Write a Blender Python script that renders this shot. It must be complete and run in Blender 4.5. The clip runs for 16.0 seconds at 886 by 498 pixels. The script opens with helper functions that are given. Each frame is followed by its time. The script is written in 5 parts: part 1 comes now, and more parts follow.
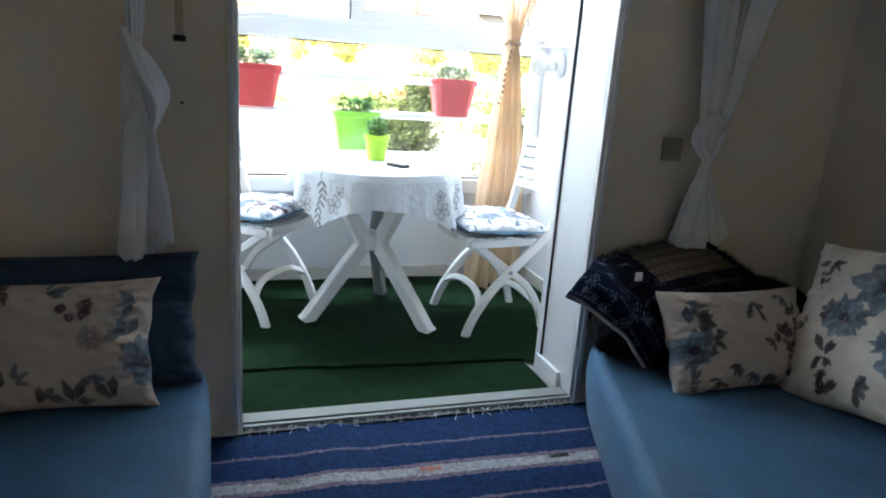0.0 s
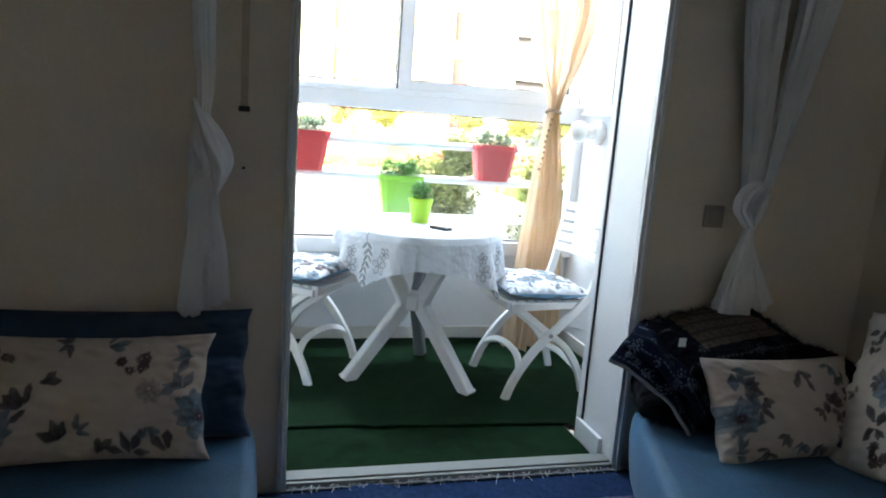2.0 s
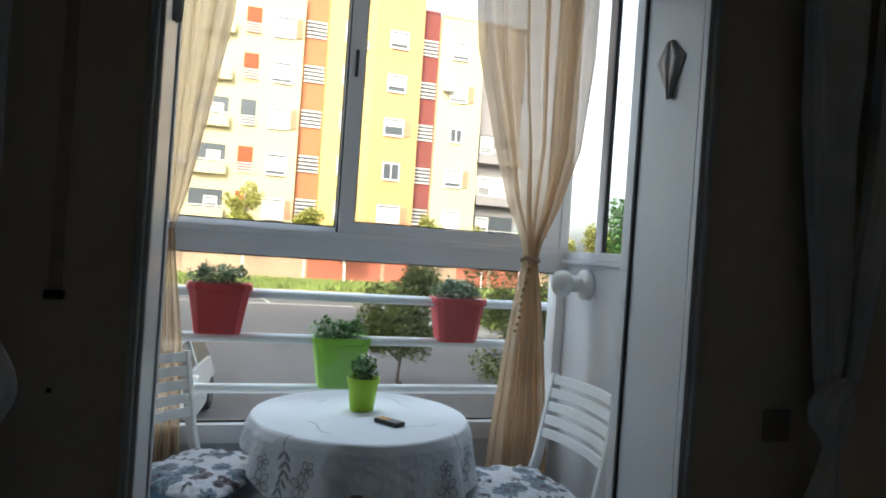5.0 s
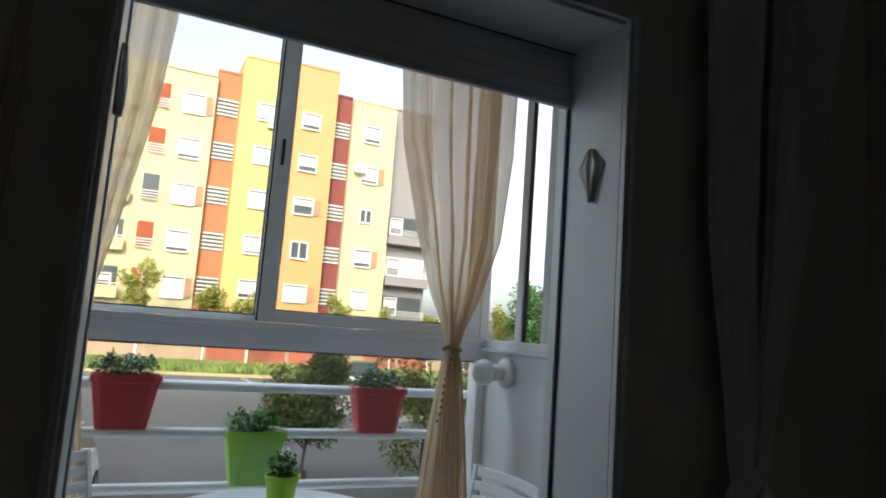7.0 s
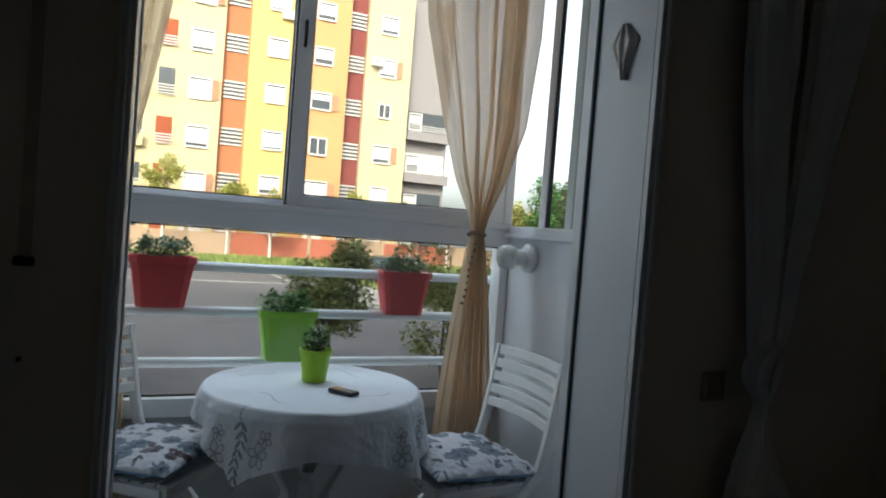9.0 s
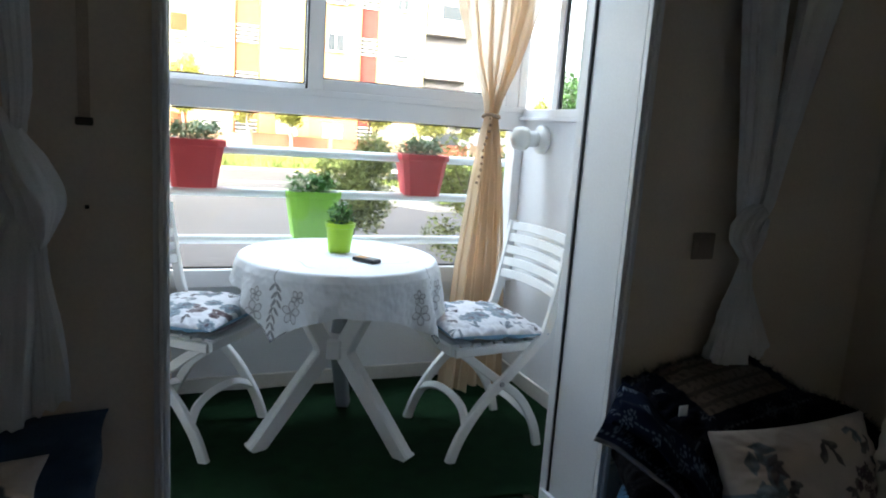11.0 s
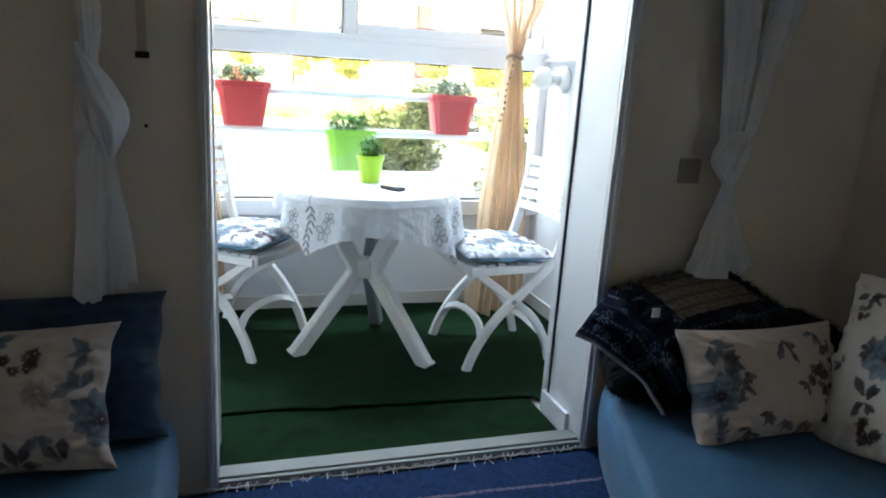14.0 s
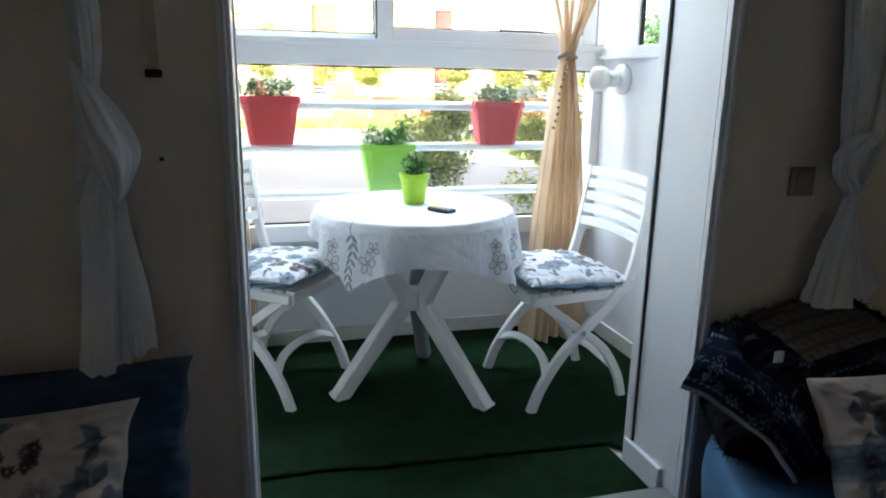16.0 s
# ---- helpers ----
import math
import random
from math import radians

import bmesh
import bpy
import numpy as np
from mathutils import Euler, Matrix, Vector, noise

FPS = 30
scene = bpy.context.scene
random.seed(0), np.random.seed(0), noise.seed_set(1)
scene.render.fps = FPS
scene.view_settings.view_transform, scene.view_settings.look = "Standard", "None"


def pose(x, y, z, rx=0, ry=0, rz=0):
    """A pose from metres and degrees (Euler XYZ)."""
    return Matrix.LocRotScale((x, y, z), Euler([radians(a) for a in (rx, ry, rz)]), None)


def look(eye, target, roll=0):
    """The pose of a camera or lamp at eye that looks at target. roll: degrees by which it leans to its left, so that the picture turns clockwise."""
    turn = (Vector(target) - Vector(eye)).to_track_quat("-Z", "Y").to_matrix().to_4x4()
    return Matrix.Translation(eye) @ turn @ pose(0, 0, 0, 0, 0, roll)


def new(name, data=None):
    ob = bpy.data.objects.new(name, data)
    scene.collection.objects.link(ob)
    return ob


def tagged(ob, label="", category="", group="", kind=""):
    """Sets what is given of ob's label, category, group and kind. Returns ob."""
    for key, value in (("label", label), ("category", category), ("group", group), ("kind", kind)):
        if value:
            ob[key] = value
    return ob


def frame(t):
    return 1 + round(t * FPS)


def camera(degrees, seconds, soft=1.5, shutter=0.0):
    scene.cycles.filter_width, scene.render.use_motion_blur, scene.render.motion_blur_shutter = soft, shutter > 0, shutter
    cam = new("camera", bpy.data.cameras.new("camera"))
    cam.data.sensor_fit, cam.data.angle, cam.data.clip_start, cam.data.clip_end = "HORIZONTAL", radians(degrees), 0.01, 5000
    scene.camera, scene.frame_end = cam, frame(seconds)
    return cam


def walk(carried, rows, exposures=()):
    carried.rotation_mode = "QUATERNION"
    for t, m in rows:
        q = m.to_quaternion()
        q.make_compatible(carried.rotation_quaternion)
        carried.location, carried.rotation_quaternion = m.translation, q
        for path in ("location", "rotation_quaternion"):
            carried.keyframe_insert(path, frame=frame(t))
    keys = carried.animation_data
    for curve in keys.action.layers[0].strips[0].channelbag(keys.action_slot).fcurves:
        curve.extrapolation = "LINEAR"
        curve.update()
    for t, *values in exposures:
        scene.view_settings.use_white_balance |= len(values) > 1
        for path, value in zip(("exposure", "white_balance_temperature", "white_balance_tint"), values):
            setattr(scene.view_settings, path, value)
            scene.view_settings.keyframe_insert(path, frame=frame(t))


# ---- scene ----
cam = camera(66.5, 16.0, soft=1.9)
PATH = [
    (0, (-0.061, 0.117, 1.19), (0.55, 1.947, 0.663), 4.1),
    (0.5, (-0.114, 0.07, 1.186), (0.56, 1.883, 0.675), 3.6),
    (1, (-0.154, 0.054, 1.187), (0.441, 1.905, 0.719), 4.1),
    (1.5, (-0.151, 0.041, 1.19), (0.398, 1.911, 0.74), 4.6),
    (2, (-0.11, 0.079, 1.203), (0.405, 1.978, 0.844), 4.3),
    (2.5, (-0.028, 0.156, 1.223), (0.41, 2.08, 0.892), 4.5),
    (3, (0.063, 0.259, 1.224), (0.431, 2.198, 0.898), 4.8),
    (3.5, (0.142, 0.336, 1.218), (0.472, 2.28, 0.884), 4.3),
    (4, (0.157, 0.496, 1.238), (0.59, 2.415, 0.875), 2.7),
    (4.5, (0.123, 0.67, 1.277), (0.6719, 2.569, 0.961), 3.5),
    (5, (0.113, 0.81, 1.335), (0.7217, 2.72, 1.336), 4),
    (5.2, (0.125, 0.846, 1.355), (0.7337, 2.754, 1.447), 4),
    (7.3, (0.023, 0.808, 1.367), (0.8747, 2.606, 1.624), 4.2),
    (7.5, (0.016, 0.811, 1.357), (0.8617, 2.617, 1.575), 4.4),
    (8, (0.016, 0.811, 1.324), (0.8497, 2.635, 1.389), 4.2),
    (8.2, (0.015, 0.809, 1.32), (0.8537, 2.632, 1.345), 4.9),
    (10.3, (-0.011, 0.742, 1.277), (0.7639, 2.577, 1.067), 3),
    (10.5, (-0.02, 0.716, 1.257), (0.845, 2.491, 0.936), 3.8),
    (11, (-0.026, 0.63, 1.24), (0.736, 2.447, 0.893), 4),
    (11.5, (0.01, 0.423, 1.191), (0.67, 2.253, 0.725), 3.7),
    (12, (0.024, 0.308, 1.171), (0.682, 2.12, 0.639), 2.5),
    (12.5, (-0.003, 0.314, 1.177), (0.75, 2.07, 0.585), 3.4),
    (13, (-0.015, 0.327, 1.188), (0.672, 2.124, 0.641), 3.9),
    (13.5, (-0.003, 0.322, 1.206), (0.668, 2.149, 0.746), 4.3),
    (14, (0.023, 0.312, 1.197), (0.624, 2.155, 0.708), 3.6),
    (14.5, (0.04, 0.297, 1.211), (0.59, 2.18, 0.819), 3.7),
    (15, (0.055, 0.306, 1.196), (0.566, 2.191, 0.765), 3),
    (15.5, (0.053, 0.407, 1.193), (0.539, 2.291, 0.731), 3.1),
    (16, (0.009, 0.659, 1.202), (0.539, 2.526, 0.721), 1),
]
EXPOSURES = [(0, 4.32), (1.5, 4.25), (2.5, 3.7), (3.5, 3.08), (4.5, 2.5), (5.0, 1.66), (5.2, 1.48), (7.3, 1.2), (8.2, 1.2), (10.3, 1.88), (11.0, 2.98), (11.5, 3.46), (12.0, 4.2), (13.5, 4.06), (15.0, 3.76), (16.0, 3.42)]
walk(cam, [(t, look(eye, target, roll)) for t, eye, target, roll in PATH], EXPOSURES)

# ---- daylight: low sun from behind this building, open sky ----
world = bpy.data.worlds.new("sky")
scene.world = world
world.use_nodes = True
SUN_EL, SUN_AZ = radians(27), radians(205)
wn = world.node_tree
sky = wn.nodes.new("ShaderNodeTexSky")
sky.sky_type = 'NISHITA'
sky.sun_disc = False
sky.sun_elevation, sky.sun_rotation = SUN_EL, SUN_AZ
sky.air_density, sky.dust_density, sky.ozone_density = 0.9, 4.0, 0.4
wn.nodes["Background"].inputs[1].default_value = 0.15
haze = wn.nodes.new("ShaderNodeHueSaturation")
haze.inputs["Saturation"].default_value, haze.inputs["Value"].default_value = 0.4, 1.15
wn.links.new(sky.outputs[0], haze.inputs["Color"])
wn.links.new(haze.outputs[0], wn.nodes["Background"].inputs[0])
sun_data = bpy.data.lights.new("sun", 'SUN')
sun_data.energy, sun_data.angle, sun_data.color = 0.78, radians(0.6), (1.0, 0.82, 0.58)
sun_lamp = new("sun", sun_data)
sun_dir = Vector((math.sin(SUN_AZ) * math.cos(SUN_EL), math.cos(SUN_AZ) * math.cos(SUN_EL), math.sin(SUN_EL)))
sun_lamp.matrix_basis = look((0, 0, 30), Vector((0, 0, 30)) - sun_dir)


# added unseen lamps boost sky light at the glazing: above the street, and left
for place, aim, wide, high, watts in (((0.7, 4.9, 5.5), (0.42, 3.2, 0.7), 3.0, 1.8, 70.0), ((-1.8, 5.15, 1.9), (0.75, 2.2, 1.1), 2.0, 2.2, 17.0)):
    glow = bpy.data.lights.new("sky_fill_lamp", 'AREA')
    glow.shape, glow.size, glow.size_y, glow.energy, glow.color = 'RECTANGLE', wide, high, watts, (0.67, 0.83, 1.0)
    new("sky_fill_lamp", glow).matrix_basis = look(place, aim)

# ---- materials ----
def mat(name, color, rough=0.6, vary=0.12, scale=6.0, bump=0.15, fine=90.0, metal=0.0, attr=False, island=False, sheen=0.0, trans=0.0, spec=0.5, stretch=(1, 1, 1)):
    """Painted, woven or raw surface: base colour with broad and fine variation and a fine relief."""
    m = bpy.data.materials.new(name)
    m.use_nodes = True
    nt = m.node_tree
    b = nt.nodes["Principled BSDF"]
    tc = nt.nodes.new("ShaderNodeTexCoord")
    mp = nt.nodes.new("ShaderNodeMapping")
    mp.inputs["Scale"].default_value = stretch
    nt.links.new(tc.outputs["Object"], mp.inputs[0])
    n1, n2 = nt.nodes.new("ShaderNodeTexNoise"), nt.nodes.new("ShaderNodeTexNoise")
    n1.inputs["Scale"].default_value, n1.inputs["Detail"].default_value = scale, 5
    n2.inputs["Scale"].default_value, n2.inputs["Detail"].default_value = fine, 3
    nt.links.new(mp.outputs[0], n1.inputs[0])
    nt.links.new(mp.outputs[0], n2.inputs[0])
    add = nt.nodes.new("ShaderNodeMath")
    add.operation = 'ADD'
    nt.links.new(n1.outputs[0], add.inputs[0])
    nt.links.new(n2.outputs[0], add.inputs[1])
    mr = nt.nodes.new("ShaderNodeMapRange")
    mr.inputs[1].default_value, mr.inputs[2].default_value = 0.6, 1.4
    mr.inputs[3].default_value, mr.inputs[4].default_value = 1 - vary, 1 + vary
    nt.links.new(add.outputs[0], mr.inputs[0])
    last = mr.outputs[0]
    if island:
        oi = nt.nodes.new("ShaderNodeNewGeometry")
        mi = nt.nodes.new("ShaderNodeMapRange")
        mi.inputs[3].default_value, mi.inputs[4].default_value = 0.65, 1.35
        nt.links.new(oi.outputs["Random Per Island"], mi.inputs[0])
        mul = nt.nodes.new("ShaderNodeMath")
        mul.operation = 'MULTIPLY'
        nt.links.new(last, mul.inputs[0])
        nt.links.new(mi.outputs[0], mul.inputs[1])
        last = mul.outputs[0]
    mx = nt.nodes.new("ShaderNodeVectorMath")
    mx.operation = 'SCALE'
    if attr:
        ca = nt.nodes.new("ShaderNodeVertexColor")
        ca.layer_name = "Print"
        nt.links.new(ca.outputs[0], mx.inputs[0])
    else:
        mx.inputs[0].default_value = color
    nt.links.new(last, mx.inputs["Scale"])
    nt.links.new(mx.outputs[0], b.inputs["Base Color"])
    b.inputs["Roughness"].default_value, b.inputs["Metallic"].default_value = rough, metal
    b.inputs["Specular IOR Level"].default_value = spec
    if sheen:
        b.inputs["Sheen Weight"].default_value = sheen
    if bump:
        bp = nt.nodes.new("ShaderNodeBump")
        bp.inputs["Strength"].default_value, bp.inputs["Distance"].default_value = bump, 0.003
        nt.links.new(add.outputs[0], bp.inputs["Height"])
        nt.links.new(bp.outputs[0], b.inputs["Normal"])
    if trans:
        tr = nt.nodes.new("ShaderNodeBsdfTranslucent")
        nt.links.new(mx.outputs[0], tr.inputs[0])
        ms = nt.nodes.new("ShaderNodeMixShader")
        ms.inputs[0].default_value = trans
        nt.links.new(b.outputs[0], ms.inputs[1])
        nt.links.new(tr.outputs[0], ms.inputs[2])
        nt.links.new(ms.outputs[0], nt.nodes["Material Output"].inputs[0])
    return m


def sheer(name, color, see, trans=0.45):
    """Thin woven voile: part open weave, part cloth that lets light through."""
    m = mat(name, color, 0.8, 0.1, 8, 0.3, 300, trans=trans)
    nt = m.node_tree
    out = nt.nodes["Material Output"]
    before = out.inputs[0].links[0].from_socket
    tp, ms = nt.nodes.new("ShaderNodeBsdfTransparent"), nt.nodes.new("ShaderNodeMixShader")
    ms.inputs[0].default_value = see
    nt.links.new(before, ms.inputs[1])
    nt.links.new(tp.outputs[0], ms.inputs[2])
    nt.links.new(ms.outputs[0], out.inputs[0])
    return m


def glass_mat(name, tint=(0.95, 0.98, 0.97), gloss=0.025):
    m = bpy.data.materials.new(name)
    m.use_nodes = True
    nt = m.node_tree
    nt.nodes.remove(nt.nodes["Principled BSDF"])
    tp, gl, ms = nt.nodes.new("ShaderNodeBsdfTransparent"), nt.nodes.new("ShaderNodeBsdfGlossy"), nt.nodes.new("ShaderNodeMixShader")
    tp.inputs[0].default_value = (*tint, 1)
    gl.inputs["Roughness"].default_value = 0.02
    ms.inputs[0].default_value = gloss
    nt.links.new(tp.outputs[0], ms.inputs[1])
    nt.links.new(gl.outputs[0], ms.inputs[2])
    nt.links.new(ms.outputs[0], nt.nodes["Material Output"].inputs[0])
    return m


M_WALL = mat("beige_plaster", (0.75, 0.67, 0.58), 0.85, 0.07, 2.5, 0.25, 140)
M_BALC = mat("white_plaster", (0.76, 0.78, 0.81), 0.75, 0.04, 3, 0.25, 120)
M_CEIL = mat("ceiling_paint", (0.84, 0.82, 0.78), 0.85, 0.04, 2, 0.1, 80)
M_FLOOR = mat("floor_tile", (0.62, 0.58, 0.52), 0.4, 0.1, 3, 0.05, 60)
M_ALU = mat("white_lacquered_aluminium", (0.80, 0.81, 0.83), 0.35, 0.03, 4, 0.03, 200)
M_LIN = mat("white_lining", (0.78, 0.80, 0.83), 0.4, 0.05, 3, 0.03, 120)
# white sill aluminium, colour darkened to offset the strong light at floor level
M_SILL = mat("darkened_white_aluminium", (0.22, 0.23, 0.22), 0.45, 0.08, 8, 0.05, 120)
M_SHUT = mat("grey_shutter_slat", (0.62, 0.62, 0.63), 0.5, 0.05, 5, 0.05, 120)
M_DARK = mat("black_rubber", (0.012, 0.012, 0.014), 0.6, 0.1, 20, 0.05, 200)
M_TURF = mat("green_turf", (0.0040, 0.0180, 0.0058), 0.95, 0.6, 14, 1.0, 300, spec=0.1)
M_MARBLE = mat("pale_marble", (0.68, 0.66, 0.62), 0.35, 0.08, 9, 0.03, 60)
M_PLAST = mat("white_plastic", (0.82, 0.82, 0.81), 0.42, 0.04, 6, 0.06, 160)
M_PLASTG = mat("grey_plastic", (0.30, 0.32, 0.34), 0.45, 0.06, 6, 0.06, 160)
M_PRINT = mat("printed_cotton", (0.6, 0.55, 0.5), 0.85, 0.09, 14, 0.35, 380, attr=True, sheen=0.1)
M_WOOL = mat("woven_wool", (0.05, 0.05, 0.06), 0.95, 0.2, 30, 0.6, 260, attr=True, spec=0.1)
M_CLOTH = mat("white_tablecloth_cotton", (0.8, 0.8, 0.82), 0.8, 0.04, 10, 0.3, 350, attr=True)
M_NAVY = mat("navy_velvet", (0.014, 0.044, 0.095), 0.75, 0.25, 7, 0.3, 260, sheen=0.18)
M_VELVET = mat("light_blue_velvet", (0.019, 0.106, 0.215), 0.7, 0.34, 7, 0.3, 160, sheen=0.12)
M_BEIGE = sheer("beige_voile", (0.74, 0.57, 0.39), 0.14, 0.45)
M_WHITEV = sheer("white_voile", (0.88, 0.89, 0.91), 0.05, 0.2)
M_LIME = mat("lime_plastic", (0.36, 0.62, 0.02), 0.4, 0.04, 8, 0.03, 100)
M_GREENP = mat("green_plastic", (0.25, 0.50, 0.05), 0.45, 0.05, 6, 0.04, 100)
M_REDP = mat("red_plastic", (0.54, 0.05, 0.058), 0.4, 0.06, 6, 0.04, 100)
M_FOL = mat("olive_foliage", (0.21, 0.245, 0.085), 0.65, 0.3, 4, 0.1, 60, island=True, trans=0.3)
M_LEAF = mat("leaf_green", (0.085, 0.21, 0.05), 0.6, 0.25, 20, 0.1, 90, island=True, trans=0.25)
M_LEAFY = mat("sunny_leaf", (0.50, 0.50, 0.17), 0.6, 0.3, 6, 0.1, 60, island=True, trans=0.45)
M_BARK = mat("bark", (0.13, 0.10, 0.075), 0.9, 0.3, 12, 0.6, 60)
M_SOIL = mat("soil", (0.06, 0.04, 0.03), 0.95, 0.3, 30, 0.5, 120)
M_PETAL = mat("white_petal", (0.75, 0.75, 0.75), 0.7, 0.05, 30, 0.05, 90)
M_PHONE = mat("black_plastic", (0.012, 0.012, 0.014), 0.3, 0.1, 30, 0.05, 200)
M_KEYS = mat("amber_screen", (0.50, 0.27, 0.10), 0.5, 0.2, 60, 0.05, 200)
M_STRAP = mat("faded_strap", (0.52, 0.43, 0.335), 0.9, 0.2, 20, 0.3, 300)
M_BELT = mat("brown_strap", (0.28, 0.19, 0.125), 0.9, 0.2, 20, 0.3, 300)
M_SOCK = mat("ivory_switch", (0.36, 0.30, 0.24), 0.45, 0.04, 10, 0.02, 90)
M_CERAM = mat("glazed_shell", (0.50, 0.46, 0.44), 0.35, 0.2, 40, 0.3, 120)
M_STEEL = mat("dull_steel", (0.35, 0.35, 0.36), 0.35, 0.1, 30, 0.03, 120, metal=1.0)
M_GLASS = glass_mat("window_glass")
M_LAMPG = mat("opal_glass", (0.82, 0.82, 0.78), 0.25, 0.02, 5, 0.0, 60)
M_ASPH = mat("asphalt", (0.15, 0.145, 0.155), 0.9, 0.22, 0.35, 0.3, 40)
M_EARTH = mat("dry_earth", (0.22, 0.17, 0.11), 0.95, 0.3, 0.3, 0.3, 20)
M_YKERB = mat("worn_yellow_kerb_paint", (0.50, 0.42, 0.22), 0.85, 0.2, 2, 0.2, 60)
M_KERB = mat("kerb_stone", (0.42, 0.40, 0.37), 0.85, 0.15, 3, 0.2, 60)
M_GRASS = mat("grass_blade", (0.21, 0.27, 0.07), 0.8, 0.35, 0.6, 0.2, 40, island=True)


# ---- helpers of the place ----
def thing(name, label, category, group="", loc=(0, 0, 0), rz=0.0):
    e = new(name)
    e.empty_display_size = 0.05
    e.matrix_basis = pose(*loc, 0, 0, rz)
    return tagged(e, label, category, group)


def to_ob(name, bm, material, smooth=False):
    me = bpy.data.meshes.new(name)
    bmesh.ops.recalc_face_normals(bm, faces=bm.faces[:])
    bm.to_mesh(me)
    bm.free()
    me.materials.append(material)
    if smooth:
        for p in me.polygons:
            p.use_smooth = True
    return new(name, me)


def part(name, bm, material, parent, label="", smooth=False):
    ob = to_ob(name, bm, material, smooth)
    ob.parent = parent
    return tagged(ob, label)


def box(bm, lo, hi, m=None, bevel=0.0):
    """One box, with softened edges where bevel is given."""
    v = [bm.verts.new((x, y, z)) for x in (lo[0], hi[0]) for y in (lo[1], hi[1]) for z in (lo[2], hi[2])]
    f = [bm.faces.new([v[i] for i in q]) for q in ((0, 1, 3, 2), (4, 6, 7, 5), (0, 4, 5, 1), (2, 3, 7, 6), (0, 2, 6, 4), (1, 5, 7, 3))]
    if bevel:
        es = list({e for q in f for e in q.edges})
        r = bmesh.ops.bevel(bm, geom=es, offset=bevel, segments=2, affect='EDGES', profile=0.5)
        v = list({w for q in r["faces"] for w in q.verts} | {w for w in v if w.is_valid})
    if m is not None:
        bmesh.ops.transform(bm, matrix=m, verts=[w for w in v if w.is_valid])
    return bm


def boxes(*rows, bevel=0.0):
    bm = bmesh.new()
    for lo, hi in rows:
        box(bm, lo, hi, None, bevel)
    return bm


def lathe(profile, n=32, centre=(0, 0), squash=1.0):
    """A turned form from (radius, height) rows."""
    bm = bmesh.new()
    rings = []
    for r, z in profile:
        rings.append([bm.verts.new((centre[0] + r * math.cos(2 * math.pi * i / n), centre[1] + squash * r * math.sin(2 * math.pi * i / n), z)) for i in range(n)])
    for a, b in zip(rings, rings[1:]):
        for i in range(n):
            bm.faces.new((a[i], a[(i + 1) % n], b[(i + 1) % n], b[i]))
    bm.faces.new(list(reversed(rings[0])))
    bm.faces.new(rings[-1])
    return bm


def sweep(points, widths, side=(0, 1, 0), n=0, bm=None):
    """A bar along points. widths: (across side, along side) half sizes, one pair or a pair a point; n: 0 for a flat bar with eased edges, else a round one of n sides."""
    bm = bm or bmesh.new()
    pts = [Vector(p) for p in points]
    rings = []
    for i, p in enumerate(pts):
        d = (pts[min(i + 1, len(pts) - 1)] - pts[max(i - 1, 0)]).normalized()
        s = Vector(side)
        s = (s - d * s.dot(d)).normalized()
        u = d.cross(s)
        a, b = widths[i] if isinstance(widths[0], (tuple, list)) else widths
        if n:
            ring = [p + u * a * math.cos(2 * math.pi * k / n) + s * b * math.sin(2 * math.pi * k / n) for k in range(n)]
        else:
            e = min(a, b) * 0.3
            ring = [p + u * x + s * y for x, y in ((a, b - e), (a - e, b), (-a + e, b), (-a, b - e), (-a, -b + e), (-a + e, -b), (a - e, -b), (a, -b + e))]
        rings.append([bm.verts.new(q) for q in ring])
    k = len(rings[0])
    for a, b in zip(rings, rings[1:]):
        for i in range(k):
            bm.faces.new((a[i], a[(i + 1) % k], b[(i + 1) % k], b[i]))
    bm.faces.new(list(reversed(rings[0])))
    bm.faces.new(rings[-1])
    return bm


def curve_pts(pts, n=12):
    """A smooth line through the given points."""
    p = [Vector(q) for q in pts]
    out = []
    for i in range(len(p) - 1):
        a, b, c, d = p[max(i - 1, 0)], p[i], p[i + 1], p[min(i + 2, len(p) - 1)]
        for k in range(n):
            t = k / n
            out.append(0.5 * ((2 * b) + (c - a) * t + (2 * a - 5 * b + 4 * c - d) * t * t + (3 * b - a - 3 * c + d) * t ** 3))
    return out + [p[-1]]


def sheet(name, P, material, parent=None, colors=None, thick=0.0, closed_u=False):
    """A smooth sheet from a grid of points P[v][u], with an optional print."""
    nv, nu = P.shape[:2]
    idx = np.arange(nv * nu).reshape(nv, nu)
    q = np.stack([idx[:-1, :-1], idx[:-1, 1:], idx[1:, 1:], idx[1:, :-1]], -1).reshape(-1, 4)
    if closed_u:
        w = np.stack([idx[:-1, -1], idx[:-1, 0], idx[1:, 0], idx[1:, -1]], -1)
        q = np.concatenate([q, w])
    me = bpy.data.meshes.new(name)
    me.from_pydata(P.reshape(-1, 3).tolist(), [], q.tolist())
    if colors is not None:
        ca = me.color_attributes.new("Print", 'FLOAT_COLOR', 'POINT')
        rgba = np.ones((nv * nu, 4), np.float32)
        rgba[:, :3] = colors.reshape(-1, 3)
        ca.data.foreach_set("color", rgba.ravel())
    me.polygons.foreach_set("use_smooth", [True] * len(me.polygons))
    me.materials.append(material)
    ob = new(name, me)
    if thick:
        so = ob.modifiers.new("thickness", 'SOLIDIFY')
        so.thickness, so.offset = thick, 0
    ob.parent = parent
    return ob


def ripple(x, y, seed=0.0, f=1.0):
    return noise.noise(Vector((x * f, y * f, seed)))


